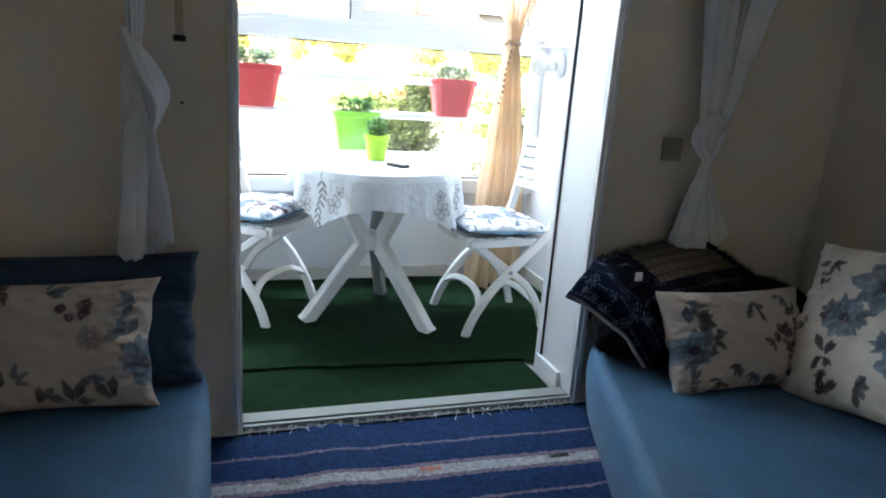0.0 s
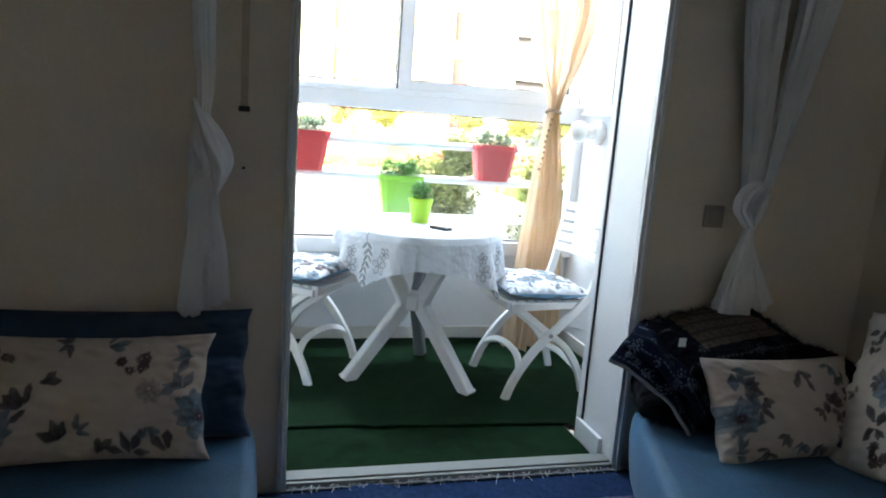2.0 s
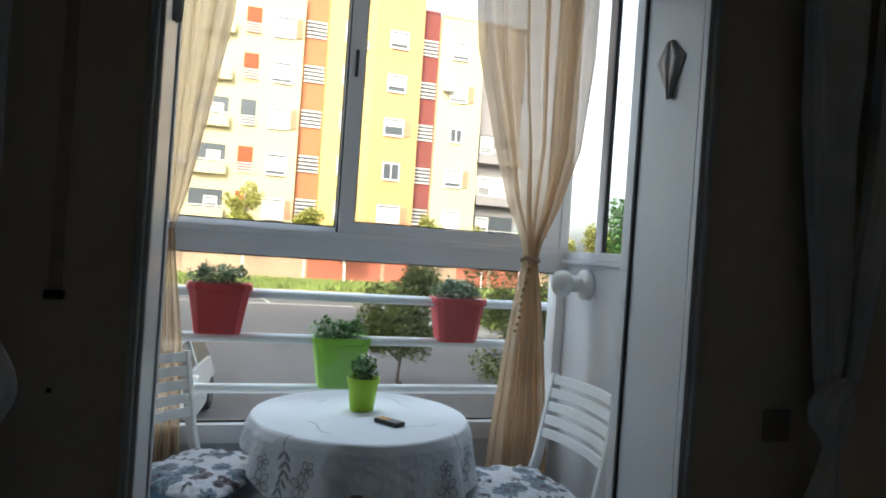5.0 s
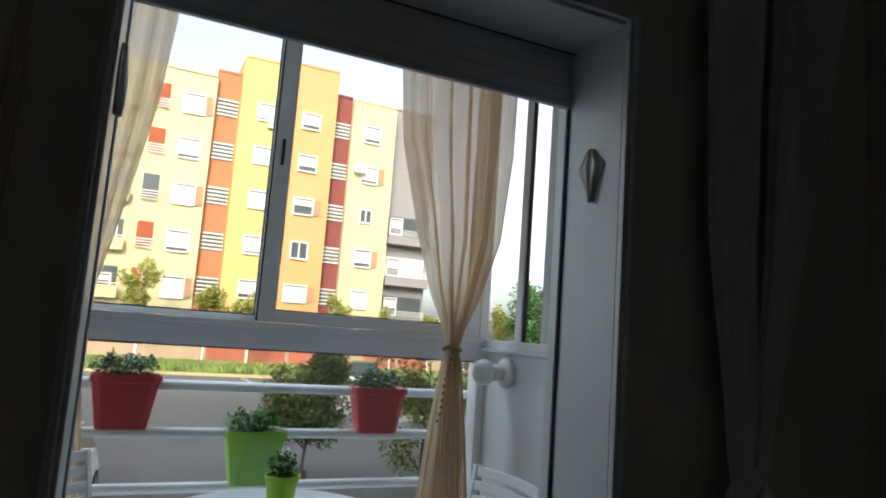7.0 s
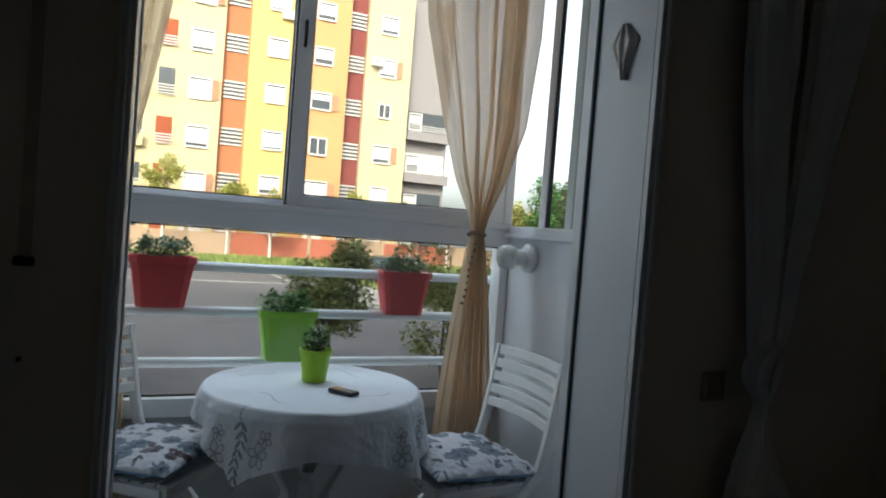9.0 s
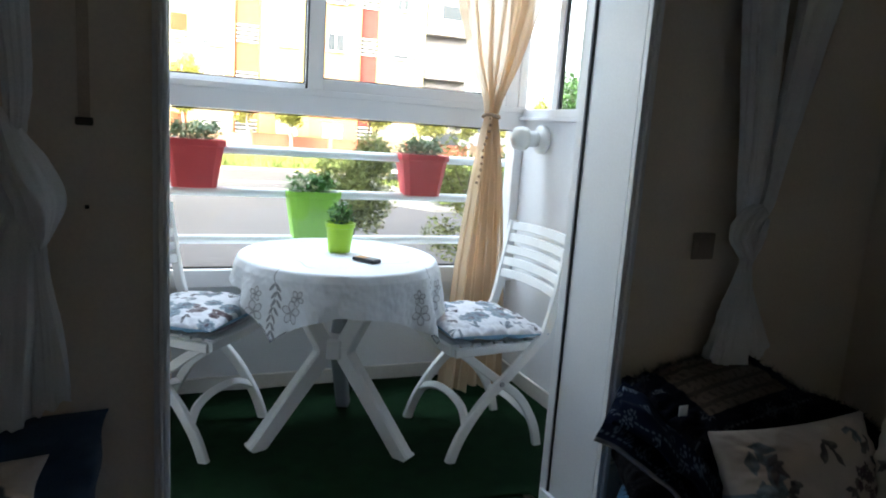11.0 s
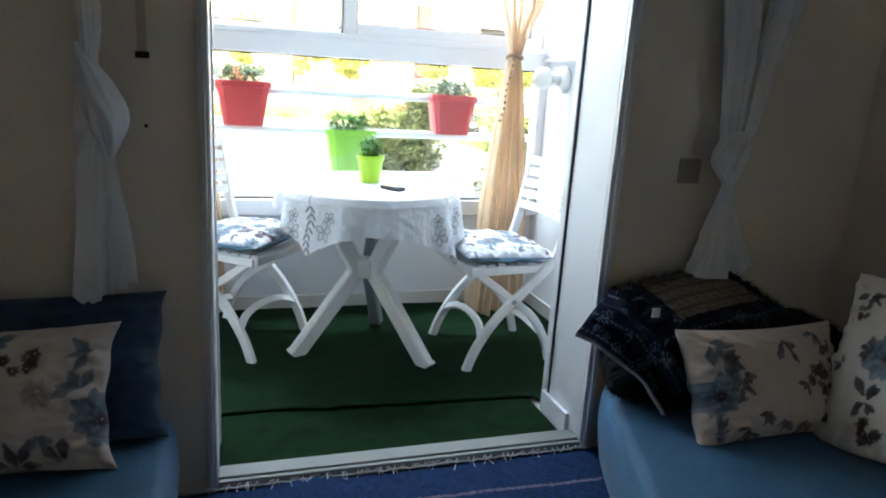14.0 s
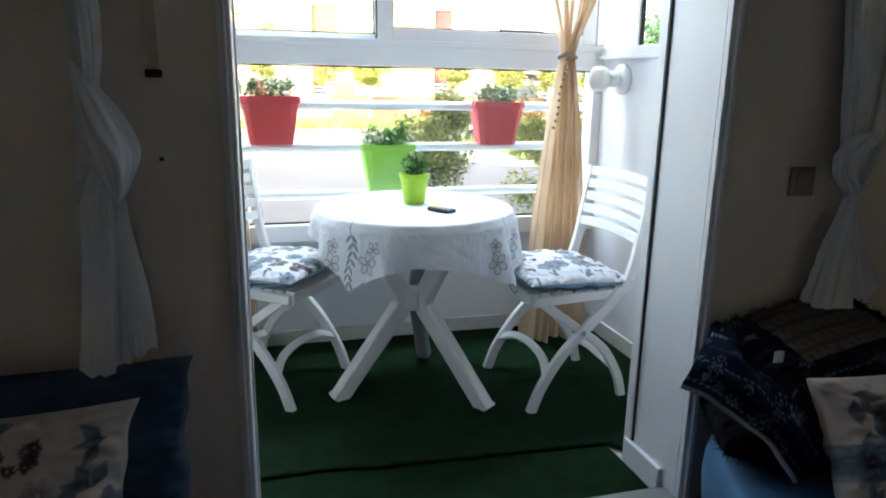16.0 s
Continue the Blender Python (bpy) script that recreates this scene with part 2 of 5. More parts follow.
def setting(name, bm, material, label, category):
    return tagged(to_ob(name, bm, material), label, category, kind="structure")


# ---- the room and its glazed balcony ----
Y0, Y1 = 2.16, 2.385          # room face and balcony face of the wall between them
XL, XR = -0.03, 1.160   # opening
YW, XB, XA = 3.68, 1.62, -0.62   # window plane, balcony side walls
HR, HB = 3.00, 2.90          # ceiling heights
setting("floor", boxes(((-1.35, -0.75, -0.12), (2.3, Y0, -0.012))), M_FLOOR, "plain stone floor under the woven rug", "floor")
setting("balcony_floor", boxes(((XA, Y0, -0.12), (XB, YW + 0.15, -0.012))), M_FLOOR, "balcony slab under green turf carpet", "floor")
setting("wall_north", boxes(((-1.35, Y0, -0.02), (XL - 0.001, Y1, HR)), ((XR + 0.001, Y0, -0.02), (2.3, Y1, HR)), ((XL - 0.001, Y0, 2.22), (XR + 0.001, Y1, HR))), M_WALL, "beige painted plaster wall round the balcony opening", "wall")
setting("wall_east", boxes(((2.15, -0.75, -0.02), (2.3, Y0, HR))), M_WALL, "beige painted plaster wall beside the sofa", "wall")
# unseen west and south walls, moved close so they bounce light into the room
setting("wall_west", boxes(((-1.5, -0.75, -0.02), (-1.35, Y0, HR))), M_WALL, "beige painted plaster wall", "wall")
setting("wall_south", boxes(((-1.5, -0.9, -0.02), (2.3, -0.75, HR))), M_CEIL, "unseen pale wall set close to bounce light", "wall")
setting("ceiling", boxes(((-1.5, -0.9, HR), (2.3, Y1, HR + 0.12))), M_CEIL, "plain painted room ceiling", "ceiling")
setting("balcony_ceiling", boxes(((XA - 0.12, Y1, HB), (XB + 0.12, YW + 0.12, HB + 0.2))), M_BALC, "white painted balcony ceiling", "ceiling")
setting("wall_balcony_east", boxes(((XB, Y1, -0.012), (XB + 0.12, YW + 0.12, 1.33)), ((XB, Y1, 1.33), (XB + 0.12, 3.06, HB)), ((XB, 3.06, 2.8), (XB + 0.12, YW + 0.12, HB))), M_BALC, "white plaster balcony side wall with a window", "wall")
setting("wall_balcony_west", boxes(((XA - 0.12, Y1, -0.012), (XA, YW + 0.12, HB))), M_BALC, "white plaster balcony side wall", "wall")
setting("wall_balcony_front", boxes(((XA, YW, -0.012), (XB, YW + 0.12, 0.50))), M_BALC, "low white plaster parapet under the glazing", "wall")
setting("wall_balcony_back", boxes(((XA, Y1 + 0.002, 0), (XL - 0.02, Y1 + 0.012, HB)), ((XR + 0.02, Y1 + 0.002, 0), (XB, Y1 + 0.012, HB)), ((XL - 0.02, Y1 + 0.002, 2.3), (XR + 0.02, Y1 + 0.012, HB))), M_BALC, "white plaster face of the wall on the balcony side", "wall")
setting("baseboard", boxes(((XA, YW - 0.014, 0), (XB, YW, 0.075)), ((XB - 0.014, Y1 + 0.012, 0), (XB, YW - 0.014, 0.075)), ((XR + 0.02, Y1 + 0.012, 0), (XB - 0.014, Y1 + 0.026, 0.075)), bevel=0.003), M_MARBLE, "pale marble skirting along the balcony walls", "baseboard")
# storeys of this building above and below, which shade the street in front of it
setting("own_building", boxes(((-22, -9, HR + 0.13), (24, Y1, 13.5)), ((-22, Y1, HR + 0.3), (24, YW + 0.1, 13.5)), ((-22, -9, -2.0), (24, YW + 0.1, -0.13))), M_BALC, "plain storeys of the apartment house above and below", "building")

# ---- opening: lining, casing, threshold, shutter ----
door = tagged(new("door_1"), "white balcony doorway with casing, threshold and raised shutter", "doorway", kind="structure")
part("lining", boxes(((XR - 0.010, Y0 - 0.004, 0.0), (XR, Y1 + 0.02, 2.2195)), bevel=0.002), M_LIN, door, "white reveal panel")
part("lining", boxes(((XL, Y0 - 0.004, 0.0), (XL + 0.010, Y1 + 0.02, 2.2195)), bevel=0.002), M_LIN, door, "white reveal panel")
part("lining", boxes(((XL + 0.010, Y0 - 0.004, 2.211), (XR - 0.010, Y1 + 0.02, 2.2195)), bevel=0.002), M_ALU, door, "white soffit panel")
for x, s in ((XL + 0.010, -1), (XR - 0.010, 1)):
    k = 1.0 if s > 0 else 0.68
    for a, b, d in ((0.0, 0.014, 0.020), (0.0145, 0.026, 0.028), (0.0265, 0.042, 0.014)):
        lo, hi = sorted((x + s * a * k, x + s * b * k))
        part("casing", boxes(((lo, Y0 - d - 0.004, 0.0), (hi, Y0 - 0.004, 2.221)), bevel=0.003), M_ALU, door)
part("casing", boxes(((XL - 0.032, Y0 - 0.022, 2.2215), (XR + 0.032, Y0 - 0.004, 2.262)), bevel=0.003), M_ALU, door)
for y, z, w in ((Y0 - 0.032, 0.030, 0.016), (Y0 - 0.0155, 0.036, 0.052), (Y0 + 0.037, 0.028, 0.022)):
    part("threshold_rail", boxes(((XL + 0.011, y, -0.01), (XR - 0.011, y + w, z)), bevel=0.003), M_SILL, door, "white aluminium sill track, darkened against strong floor light")
part("reveal_skirting", boxes(((XR - 0.026, Y0 + 0.060, 0.0), (XR - 0.0105, Y1 + 0.03, 0.085)), bevel=0.003), M_LIN, door, "white skirting")
part("gasket", boxes(((XR - 0.016, Y1 + 0.0005, 0.086), (XR - 0.0102, Y1 + 0.0045, 2.21))), M_DARK, door, "black rubber seal")
part("shutter_guide", boxes(((XR - 0.019, Y1 + 0.006, 0.0), (XR - 0.0102, Y1 + 0.045, 2.24)), bevel=0.002), M_ALU, door)
part("shutter_guide", boxes(((XL + 0.0102, Y1 + 0.005, 0.0), (XL + 0.016, Y1 + 0.045, 2.24)), bevel=0.002), M_ALU, door)
for i in range(4):
    z = 2.066 + 0.0455 * i
    part("shutter_slat", boxes(((XL + 0.012, Y1 - 0.004, z), (XR - 0.012, Y1 + 0.012, z + 0.0442)), bevel=0.0025), M_SHUT, door, "grey roller shutter slat")
part("shutter_bar", boxes(((XL + 0.012, Y1 - 0.006, 2.047), (XR - 0.012, Y1 + 0.014, 2.0645)), bevel=0.003), M_SHUT, door)
part("soffit_seal", boxes(((XL + 0.011, Y1 - 0.012, 2.2075), (XR - 0.011, Y1 - 0.007, 2.2105))), M_DARK, door, "black rubber seal")

# ---- glazing ----
win = tagged(new("window_1"), "white aluminium sliding windows over a fixed low pane", "window", kind="structure")
FY0, FY1 = YW - 0.055, YW + 0.03
part("window_sill", boxes(((XA, FY0, 0.500), (XB, FY1, 0.578)), bevel=0.004), M_ALU, win)
part("transom", boxes(((XA, FY0, 1.262), (XB, FY1, 1.372)), bevel=0.004), M_ALU, win)
part("transom_track", boxes(((XA, FY0 - 0.012, 1.345), (XB, FY0 - 0.001, 1.372)), bevel=0.002), M_ALU, win)
part("window_head", boxes(((XA, FY0, 2.80), (XB, FY1, HB)), bevel=0.004), M_ALU, win)
part("window_post", boxes(((XB - 0.045, FY0, 0.579), (XB, FY1, 1.261)), ((XB - 0.045, FY0, 1.373), (XB, FY1, 2.799)), bevel=0.003), M_ALU, win)
part("window_post", boxes(((XA, FY0, 0.579), (XA + 0.045, FY1, 1.261)), ((XA, FY0, 1.373), (XA + 0.045, FY1, 2.799)), bevel=0.003), M_ALU, win)


def sash(x0, x1, y, z0, z1, w, wb):
    s = part("sash", boxes(((x0, y, z0), (x0 + w, y + 0.028, z1)), ((x1 - w, y, z0), (x1, y + 0.028, z1)), ((x0 + w, y, z0), (x1 - w, y + 0.028, z0 + wb)), ((x0 + w, y, z1 - wb), (x1 - w, y + 0.028, z1)), bevel=0.003), M_ALU, win)
    part("gasket", boxes(((x0 + w, y + 0.006, z0 + wb), (x1 - w, y + 0.020, z0 + wb + 0.006)), ((x0 + w, y + 0.006, z0 + wb + 0.006), (x0 + w + 0.005, y + 0.020, z1 - wb)), ((x1 - w - 0.005, y + 0.006, z0 + wb + 0.006), (x1 - w, y + 0.020, z1 - wb))), M_DARK, s, "black rubber seal")
    p = part("pane", boxes(((x0 + w, y + 0.011, z0 + wb), (x1 - w, y + 0.015, z1 - wb))), M_GLASS, s, "clear glass")
    p.visible_shadow = False
    return s


sash(XA + 0.046, 0.598, YW - 0.005, 1.373, 2.798, 0.055, 0.022)
right_sash = sash(0.548, XB - 0.046, YW - 0.050, 1.373, 2.798, 0.065, 0.048)
part("gasket", boxes(((0.541, YW - 0.045, 1.376), (0.5475, YW - 0.02, 2.79))), M_DARK, right_sash, "black brush seal")
part("handle", sweep([(0.578, YW - 0.054, 2.03), (0.578, YW - 0.058, 2.06), (0.578, YW - 0.058, 2.11), (0.578, YW - 0.054, 2.14)], (0.010, 0.007), side=(1, 0, 0), n=10), M_DARK, right_sash, "black recessed latch")
low = part("pane", boxes(((XA + 0.046, YW - 0.014, 0.579), (XB - 0.046, YW - 0.010, 1.261))), M_GLASS, win, "clear glass")
low.visible_shadow = False
part("gasket", boxes(((XA + 0.046, YW - 0.022, 1.2545), (XB - 0.046, YW - 0.005, 1.2605)), ((XA + 0.046, YW - 0.022, 0.5795), (XB - 0.046, YW - 0.005, 0.5855))), M_DARK, win, "black rubber seal")

side = tagged(new("window_2"), "narrow white sliding window in the balcony side wall", "window", kind="structure")
part("window_frame", boxes(((XB - 0.02, 3.06, 1.33), (XB + 0.06, YW - 0.06, 1.365)), ((XB - 0.02, 3.06, 2.76), (XB + 0.06, YW - 0.06, 2.80)), ((XB - 0.02, 3.06, 1.365), (XB + 0.06, 3.10, 2.76)), bevel=0.003), M_ALU, side)
part("window_sill", boxes(((XB - 0.035, 3.04, 1.312), (XB, YW - 0.056, 1.329)), bevel=0.003), M_ALU, side)
for y, x in ((3.33, XB - 0.006), (3.17, XB + 0.022)):
    s = part("sash", boxes(((x, y, 1.366), (x + 0.026, y + 0.05, 2.759)), bevel=0.003), M_ALU, side)
    part("gasket", boxes(((x + 0.006, y - 0.012, 1.367), (x + 0.020, y - 0.0005, 2.758))), M_DARK, s, "black rubber seal")
sp = part("pane", boxes(((XB + 0.012, 3.102, 1.366), (XB + 0.016, YW - 0.062, 2.759))), M_GLASS, side, "clear glass")
sp.visible_shadow = False

# ---- turf carpet in two lengths ----


def turf(name, x0, x1, f0, f1, z, label):
    nu, nv = 120, 60
    P = np.zeros((nv, nu, 3))
    for j in range(nv):
        for i in range(nu):
            u, v = i / (nu - 1), j / (nv - 1)
            x = x0 + (x1 - x0) * u
            y = f0(x) + (f1(x) - f0(x)) * v
            edge = max(0.0, 1 - min(v, 1 - v) * 22)
            P[j, i] = (x, y, z + 0.004 * ripple(x, y, 1, 5) + (0.011 if v < 0.5 else 0.004) * edge * (0.35 + abs(ripple(x, y, 5, 6))) + 0.012 * math.exp(-((x - 0.27) ** 2 + (y - 2.42) ** 2) / 0.004) * (z < 0.003))
    return tagged(sheet(name, P, M_TURF, thick=0.006), label, "carpet")


seam = lambda x: 2.575 - 0.06 * x + 0.012 * math.sin(9 * x) * (x < 0.4)
turf("turf_carpet", XL - 0.4, XB - 0.02, lambda x: seam(x) if XL < x < XR + 0.01 else Y1 + 0.03, lambda x: YW - 0.02, 0.005, "green artificial turf carpet covering the balcony floor")
turf("turf_carpet", XL + 0.012, XR - 0.03, lambda x: Y0 + 0.062, lambda x: seam(x) + 0.035, 0.0, "narrow strip of green artificial turf in the doorway")

# ---- prints for cloth ----
CREAM = np.array((0.56, 0.475, 0.42))


def floral(w, h, nu, nv, seed, items, base=CREAM):
    """A flower print on a cloth of w by h metres. items: (kind, across, up, size, turn); kinds: b a large dusty-blue bloom,
    d a cluster of small dark blooms, l a spray of dark leaves, g of blue-grey leaves, p a pale outlined bloom."""
    r = np.random.default_rng(seed)
    X, Y = np.meshgrid(np.linspace(-w / 2, w / 2, nu), np.linspace(-h / 2, h / 2, nv))
    C = np.ones((nv, nu, 3)) * base

    def lay(mask, col):
        C[:] = C * (1 - mask[..., None]) + np.asarray(col) * mask[..., None]

    def petal(cx, cy, L, W, a, near, tip, cover=0.95, point=0.8):
        """One pointed petal or leaf, paler on one side of its midrib."""
        u = ((X - cx) * math.cos(a) + (Y - cy) * math.sin(a)) / L
        v = -(X - cx) * math.sin(a) + (Y - cy) * math.cos(a)
        half = W * np.clip(1 - (2 * u - 1) ** 2, 0, 1) ** point * (1 + 0.18 * np.sin(9 * u + 40 * cx))
        m = np.clip((half - np.abs(v)) / 0.003, 0, 1) * ((u > 0) & (u < 1))
        t = np.clip(u * 0.8 + 0.35 * (v > 0), 0, 1)[..., None]
        lay(m * cover, np.array(near) * (1 - t) + np.array(tip) * t)

    def bloom(cx, cy, R, n, near, tip, cover=0.95):
        for ring, cnt in ((1.0, n + 4), (0.72, n + 1), (0.45, n - 1)):
            for k in range(cnt):
                a = 2 * math.pi * (k + r.uniform(-0.25, 0.25)) / cnt + ring * 2
                f = r.uniform(0.7, 1.15)
                petal(cx + 0.12 * R * math.cos(a), cy + 0.12 * R * math.sin(a), R * ring * r.uniform(0.75, 1.15), R * 0.36 * ring * r.uniform(0.75, 1.2), a + r.normal(0, 0.15), np.array(near) * f, np.array(tip) * f, cover, 0.5)

    def spray(cx, cy, R, a, n, near, tip):
        for k in range(n):
            b = a + (k - (n - 1) / 2) * r.uniform(0.65, 1.0)
            petal(cx + r.normal(0, 0.08 * R), cy + r.normal(0, 0.08 * R), R * r.uniform(0.75, 1.15), R * r.uniform(0.17, 0.25), b, near, tip)

    for kind, x, y, R, a in items:
        if kind == "p":
            bloom(x, y, R, 6, (0.16, 0.125, 0.13), (0.44, 0.38, 0.36), 0.75)
        elif kind == "l":
            spray(x, y, R, a, r.integers(2, 5), (0.020, 0.018, 0.024), (0.095, 0.085, 0.095))
        elif kind == "g":
            spray(x, y, R, a, r.integers(3, 5), (0.045, 0.065, 0.095), (0.16, 0.205, 0.25))
        elif kind == "b":
            spray(x, y, R * 1.35, a, 4, (0.05, 0.065, 0.09), (0.14, 0.18, 0.22))
            bloom(x, y, R, 8, (0.04, 0.055, 0.085), (0.21, 0.285, 0.345))
            bloom(x + 0.1 * R, y, R * 0.3, 5, (0.035, 0.022, 0.035), (0.10, 0.07, 0.10))
        elif kind == "d":
            for k in range(9):
                b, q = r.uniform(0, 6.28), R * r.uniform(0, 1) ** 0.5
                bloom(x + q * math.cos(b), y + 0.7 * q * math.sin(b), R * 0.36, 4, (0.030, 0.018, 0.022), (0.10, 0.055, 0.065))
    wash = np.array([[noise.noise(Vector((a * 22, b * 22, seed))) + 0.6 * noise.noise(Vector((a * 70, b * 70, seed))) for a, b in zip(ra, rb)] for ra, rb in zip(X, Y)])
    k = np.clip(0.03 + 0.30 * wash, 0, 0.35)[..., None]
    C[:] = C * (1 - k) + base * 0.92 * k
    return C


def strewn(w, h, seed, kinds, R):
    """A loose all-over arrangement of motifs."""
    r = np.random.default_rng(seed)
    n, m = max(2, round(w / (R * 2.1))), max(2, round(h / (R * 2.1)))
    return [(kinds[r.integers(len(kinds))], w * ((i + 0.5) / n - 0.5) + r.normal(0, R * 0.35), h * ((j + 0.5) / m - 0.5) + r.normal(0, R * 0.35), R * r.uniform(0.75, 1.2), r.uniform(0, 6.28)) for j in range(m) for i in range(n)]


def pillow_forms(w, h, d, nu, nv, seed, power=0.42, pinch=0.055, sag=0.0):
    u, v = np.meshgrid(np.linspace(-1, 1, nu), np.linspace(-1, 1, nv))
    x = u * w / 2 * (1 - pinch * (1 - v ** 2))
    y = v * h / 2 * (1 - pinch * (1 - u ** 2))
    t = d / 2 * ((1 - u ** 2) * (1 - v ** 2)).clip(0) ** power
    t = t * (1 - sag * (v + 1) / 2)
    wr = np.array([[ripple(a * 2.2, b * 2.2, seed, 1.0) + 0.5 * ripple(a * 6, b * 6, seed + 9, 1.0) for a, b in zip(ra, rb)] for ra, rb in zip(u, v)])
    edge = np.clip(np.maximum(np.abs(u), np.abs(v)) * 1.6 - 0.5, 0, 1)
    crease = np.array([[noise.noise(Vector((a * 9, b * 9, seed))) for a, b in zip(ra, rb)] for ra, rb in zip(u, v)])
    gather = np.clip((np.abs(u) - 0.62) / 0.3, 0, 1) * (1 - np.clip((np.abs(u) - 0.96) / 0.04, 0, 1)) * np.clip(1.15 - np.abs(v), 0, 1)
    fold_y = np.sin(11 * v + 1.5 * u + seed) + 0.6 * np.sin(19 * v - 2 * u + 2 * seed)
    x = x * (1 - 0.012 * np.abs(u) ** 6 * np.sin(9 * v + seed))
    t = t + 0.0055 * gather * fold_y * (w > 0.4)
    front = np.stack([x, y, t * (1 + 0.10 * wr) + 0.011 * crease * edge * (t > 0.002)], -1)
    back = np.stack([x, y, -t * (1 + 0.06 * wr)], -1)
    return front, back


def pillow(name, w, h, d, seed, m, label, material=None, front_c=None, back_c=None, group="", nu=110, nv=80, category="cushion", **kw):
    f, b = pillow_forms(w, h, d, nu, nv, seed, **kw)
    P = np.concatenate([f, b[::-1]], 0)
    C = None
    if front_c is not None:
        C = np.concatenate([front_c, (back_c if back_c is not None else front_c)[::-1]], 0)
    ob = sheet(name, P, material or M_PRINT, None, C)
    ob.matrix_basis = m
    return tagged(ob, label, category, group)


# ---- table ----
TX, TY, TR, TZ = 0.600, 3.155, 0.372, 0.732
table = thing("round_table", "round white plastic garden table on splayed legs", "table", loc=(TX, TY, 0))
part("tabletop", lathe([(TR - 0.03, TZ - 0.035), (TR - 0.004, TZ - 0.03), (TR, TZ - 0.018), (TR - 0.002, TZ - 0.006), (TR - 0.012, TZ), (0.02, TZ + 0.0)], 64), M_PLAST, table)
hub = part("hub", lathe([(0.050, 0.325), (0.060, 0.332), (0.060, 0.402), (0.050, 0.410)], 8), M_PLAST, table)
# the back leg is grey only to carry its shade; the table is white
for fx, fy, mt, lb in ((0.268, 3.066, M_PLAST, ""), (0.820, 2.846, M_PLAST, ""), (0.716, 3.425, M_PLASTG, "white leg, its shade put into grey plastic")):
    a = math.atan2(fy - TY, fx - TX)
    R = math.hypot(fx - TX, fy - TY) - 0.012
    c, s = math.cos(a), math.sin(a)
    prof = [(R, 0.0, 0.033), (R * 0.5 + 0.028, 0.172, 0.035), (0.060, 0.335, 0.037), (0.050, 0.365, 0.039), (0.060, 0.395, 0.037), (0.142, 0.54, 0.035), (0.230, TZ - 0.032, 0.034)]
    pts = [(c * r, s * r, z) for r, z, _ in prof]
    part("leg", sweep(pts, [(w, 0.026) for *_, w in prof], side=(-s, c, 0)), mt, table, lb)
    # foot pad
    part("foot", sweep([(c * (R + 0.004), s * (R + 0.004), 0.0), (c * (R - 0.005), s * (R - 0.005), 0.008)], (0.036, 0.028), side=(-s, c, 0)), mt, table)

# tablecloth: a square cloth with rounded corners that falls in folds
NU = 380
CORNER = radians(-46)
g = np.linspace(-1, 1, NU)
SU, SV = np.meshgrid(g, g)
rho0 = np.maximum(np.abs(SU), np.abs(SV))
ang = np.arctan2(SV, SU)
far = 0.495 / np.maximum(np.abs(np.cos(ang)), np.abs(np.sin(ang)))
far = np.minimum(far, 0.495 + 0.62 * (far - 0.495))
th = ang + CORNER - math.pi / 4
far = far + 0.034 * np.cos(th + radians(45))
rho = rho0 * far
over = np.clip(rho - TR, 0, None)
k4 = np.cos(4 * (ang - math.pi / 4))
fold = 0.5 * np.sin(11 * ang + 0.6) + 0.35 * np.sin(17 * ang + 2.0) + 0.12 * k4
hr = np.minimum(rho, TR + 0.004) + np.where(over > 0, 0.010 * np.clip(over / 0.03, 0, 1) + over * (0.12 + 0.19 * fold), 0)
drop = np.where(over > 0, over * np.sqrt(np.clip(1 - (0.12 + 0.19 * fold) ** 2, 0.3, 1)), 0)
wav = np.array([[ripple(a * 4, b * 4, 3, 1.0) for a, b in zip(ra, rb)] for ra, rb in zip(SU, SV)])
crush = np.array([[ripple(a * 13, b * 13, 8, 1.0) + 0.6 * ripple(a * 27, b * 27, 4, 1.0) for a, b in zip(ra, rb)] for ra, rb in zip(SU, SV)])
hr = hr + 0.0038 * crush * np.clip(over / 0.05, 0, 1)
PZ = TZ + 0.004 - drop + 0.0025 * (wav + 0.3) * (over == 0)
PC = np.stack([hr * np.cos(th), hr * np.sin(th), PZ], -1)
CC = np.ones((NU, NU, 3)) * np.array((0.79, 0.83, 0.88))
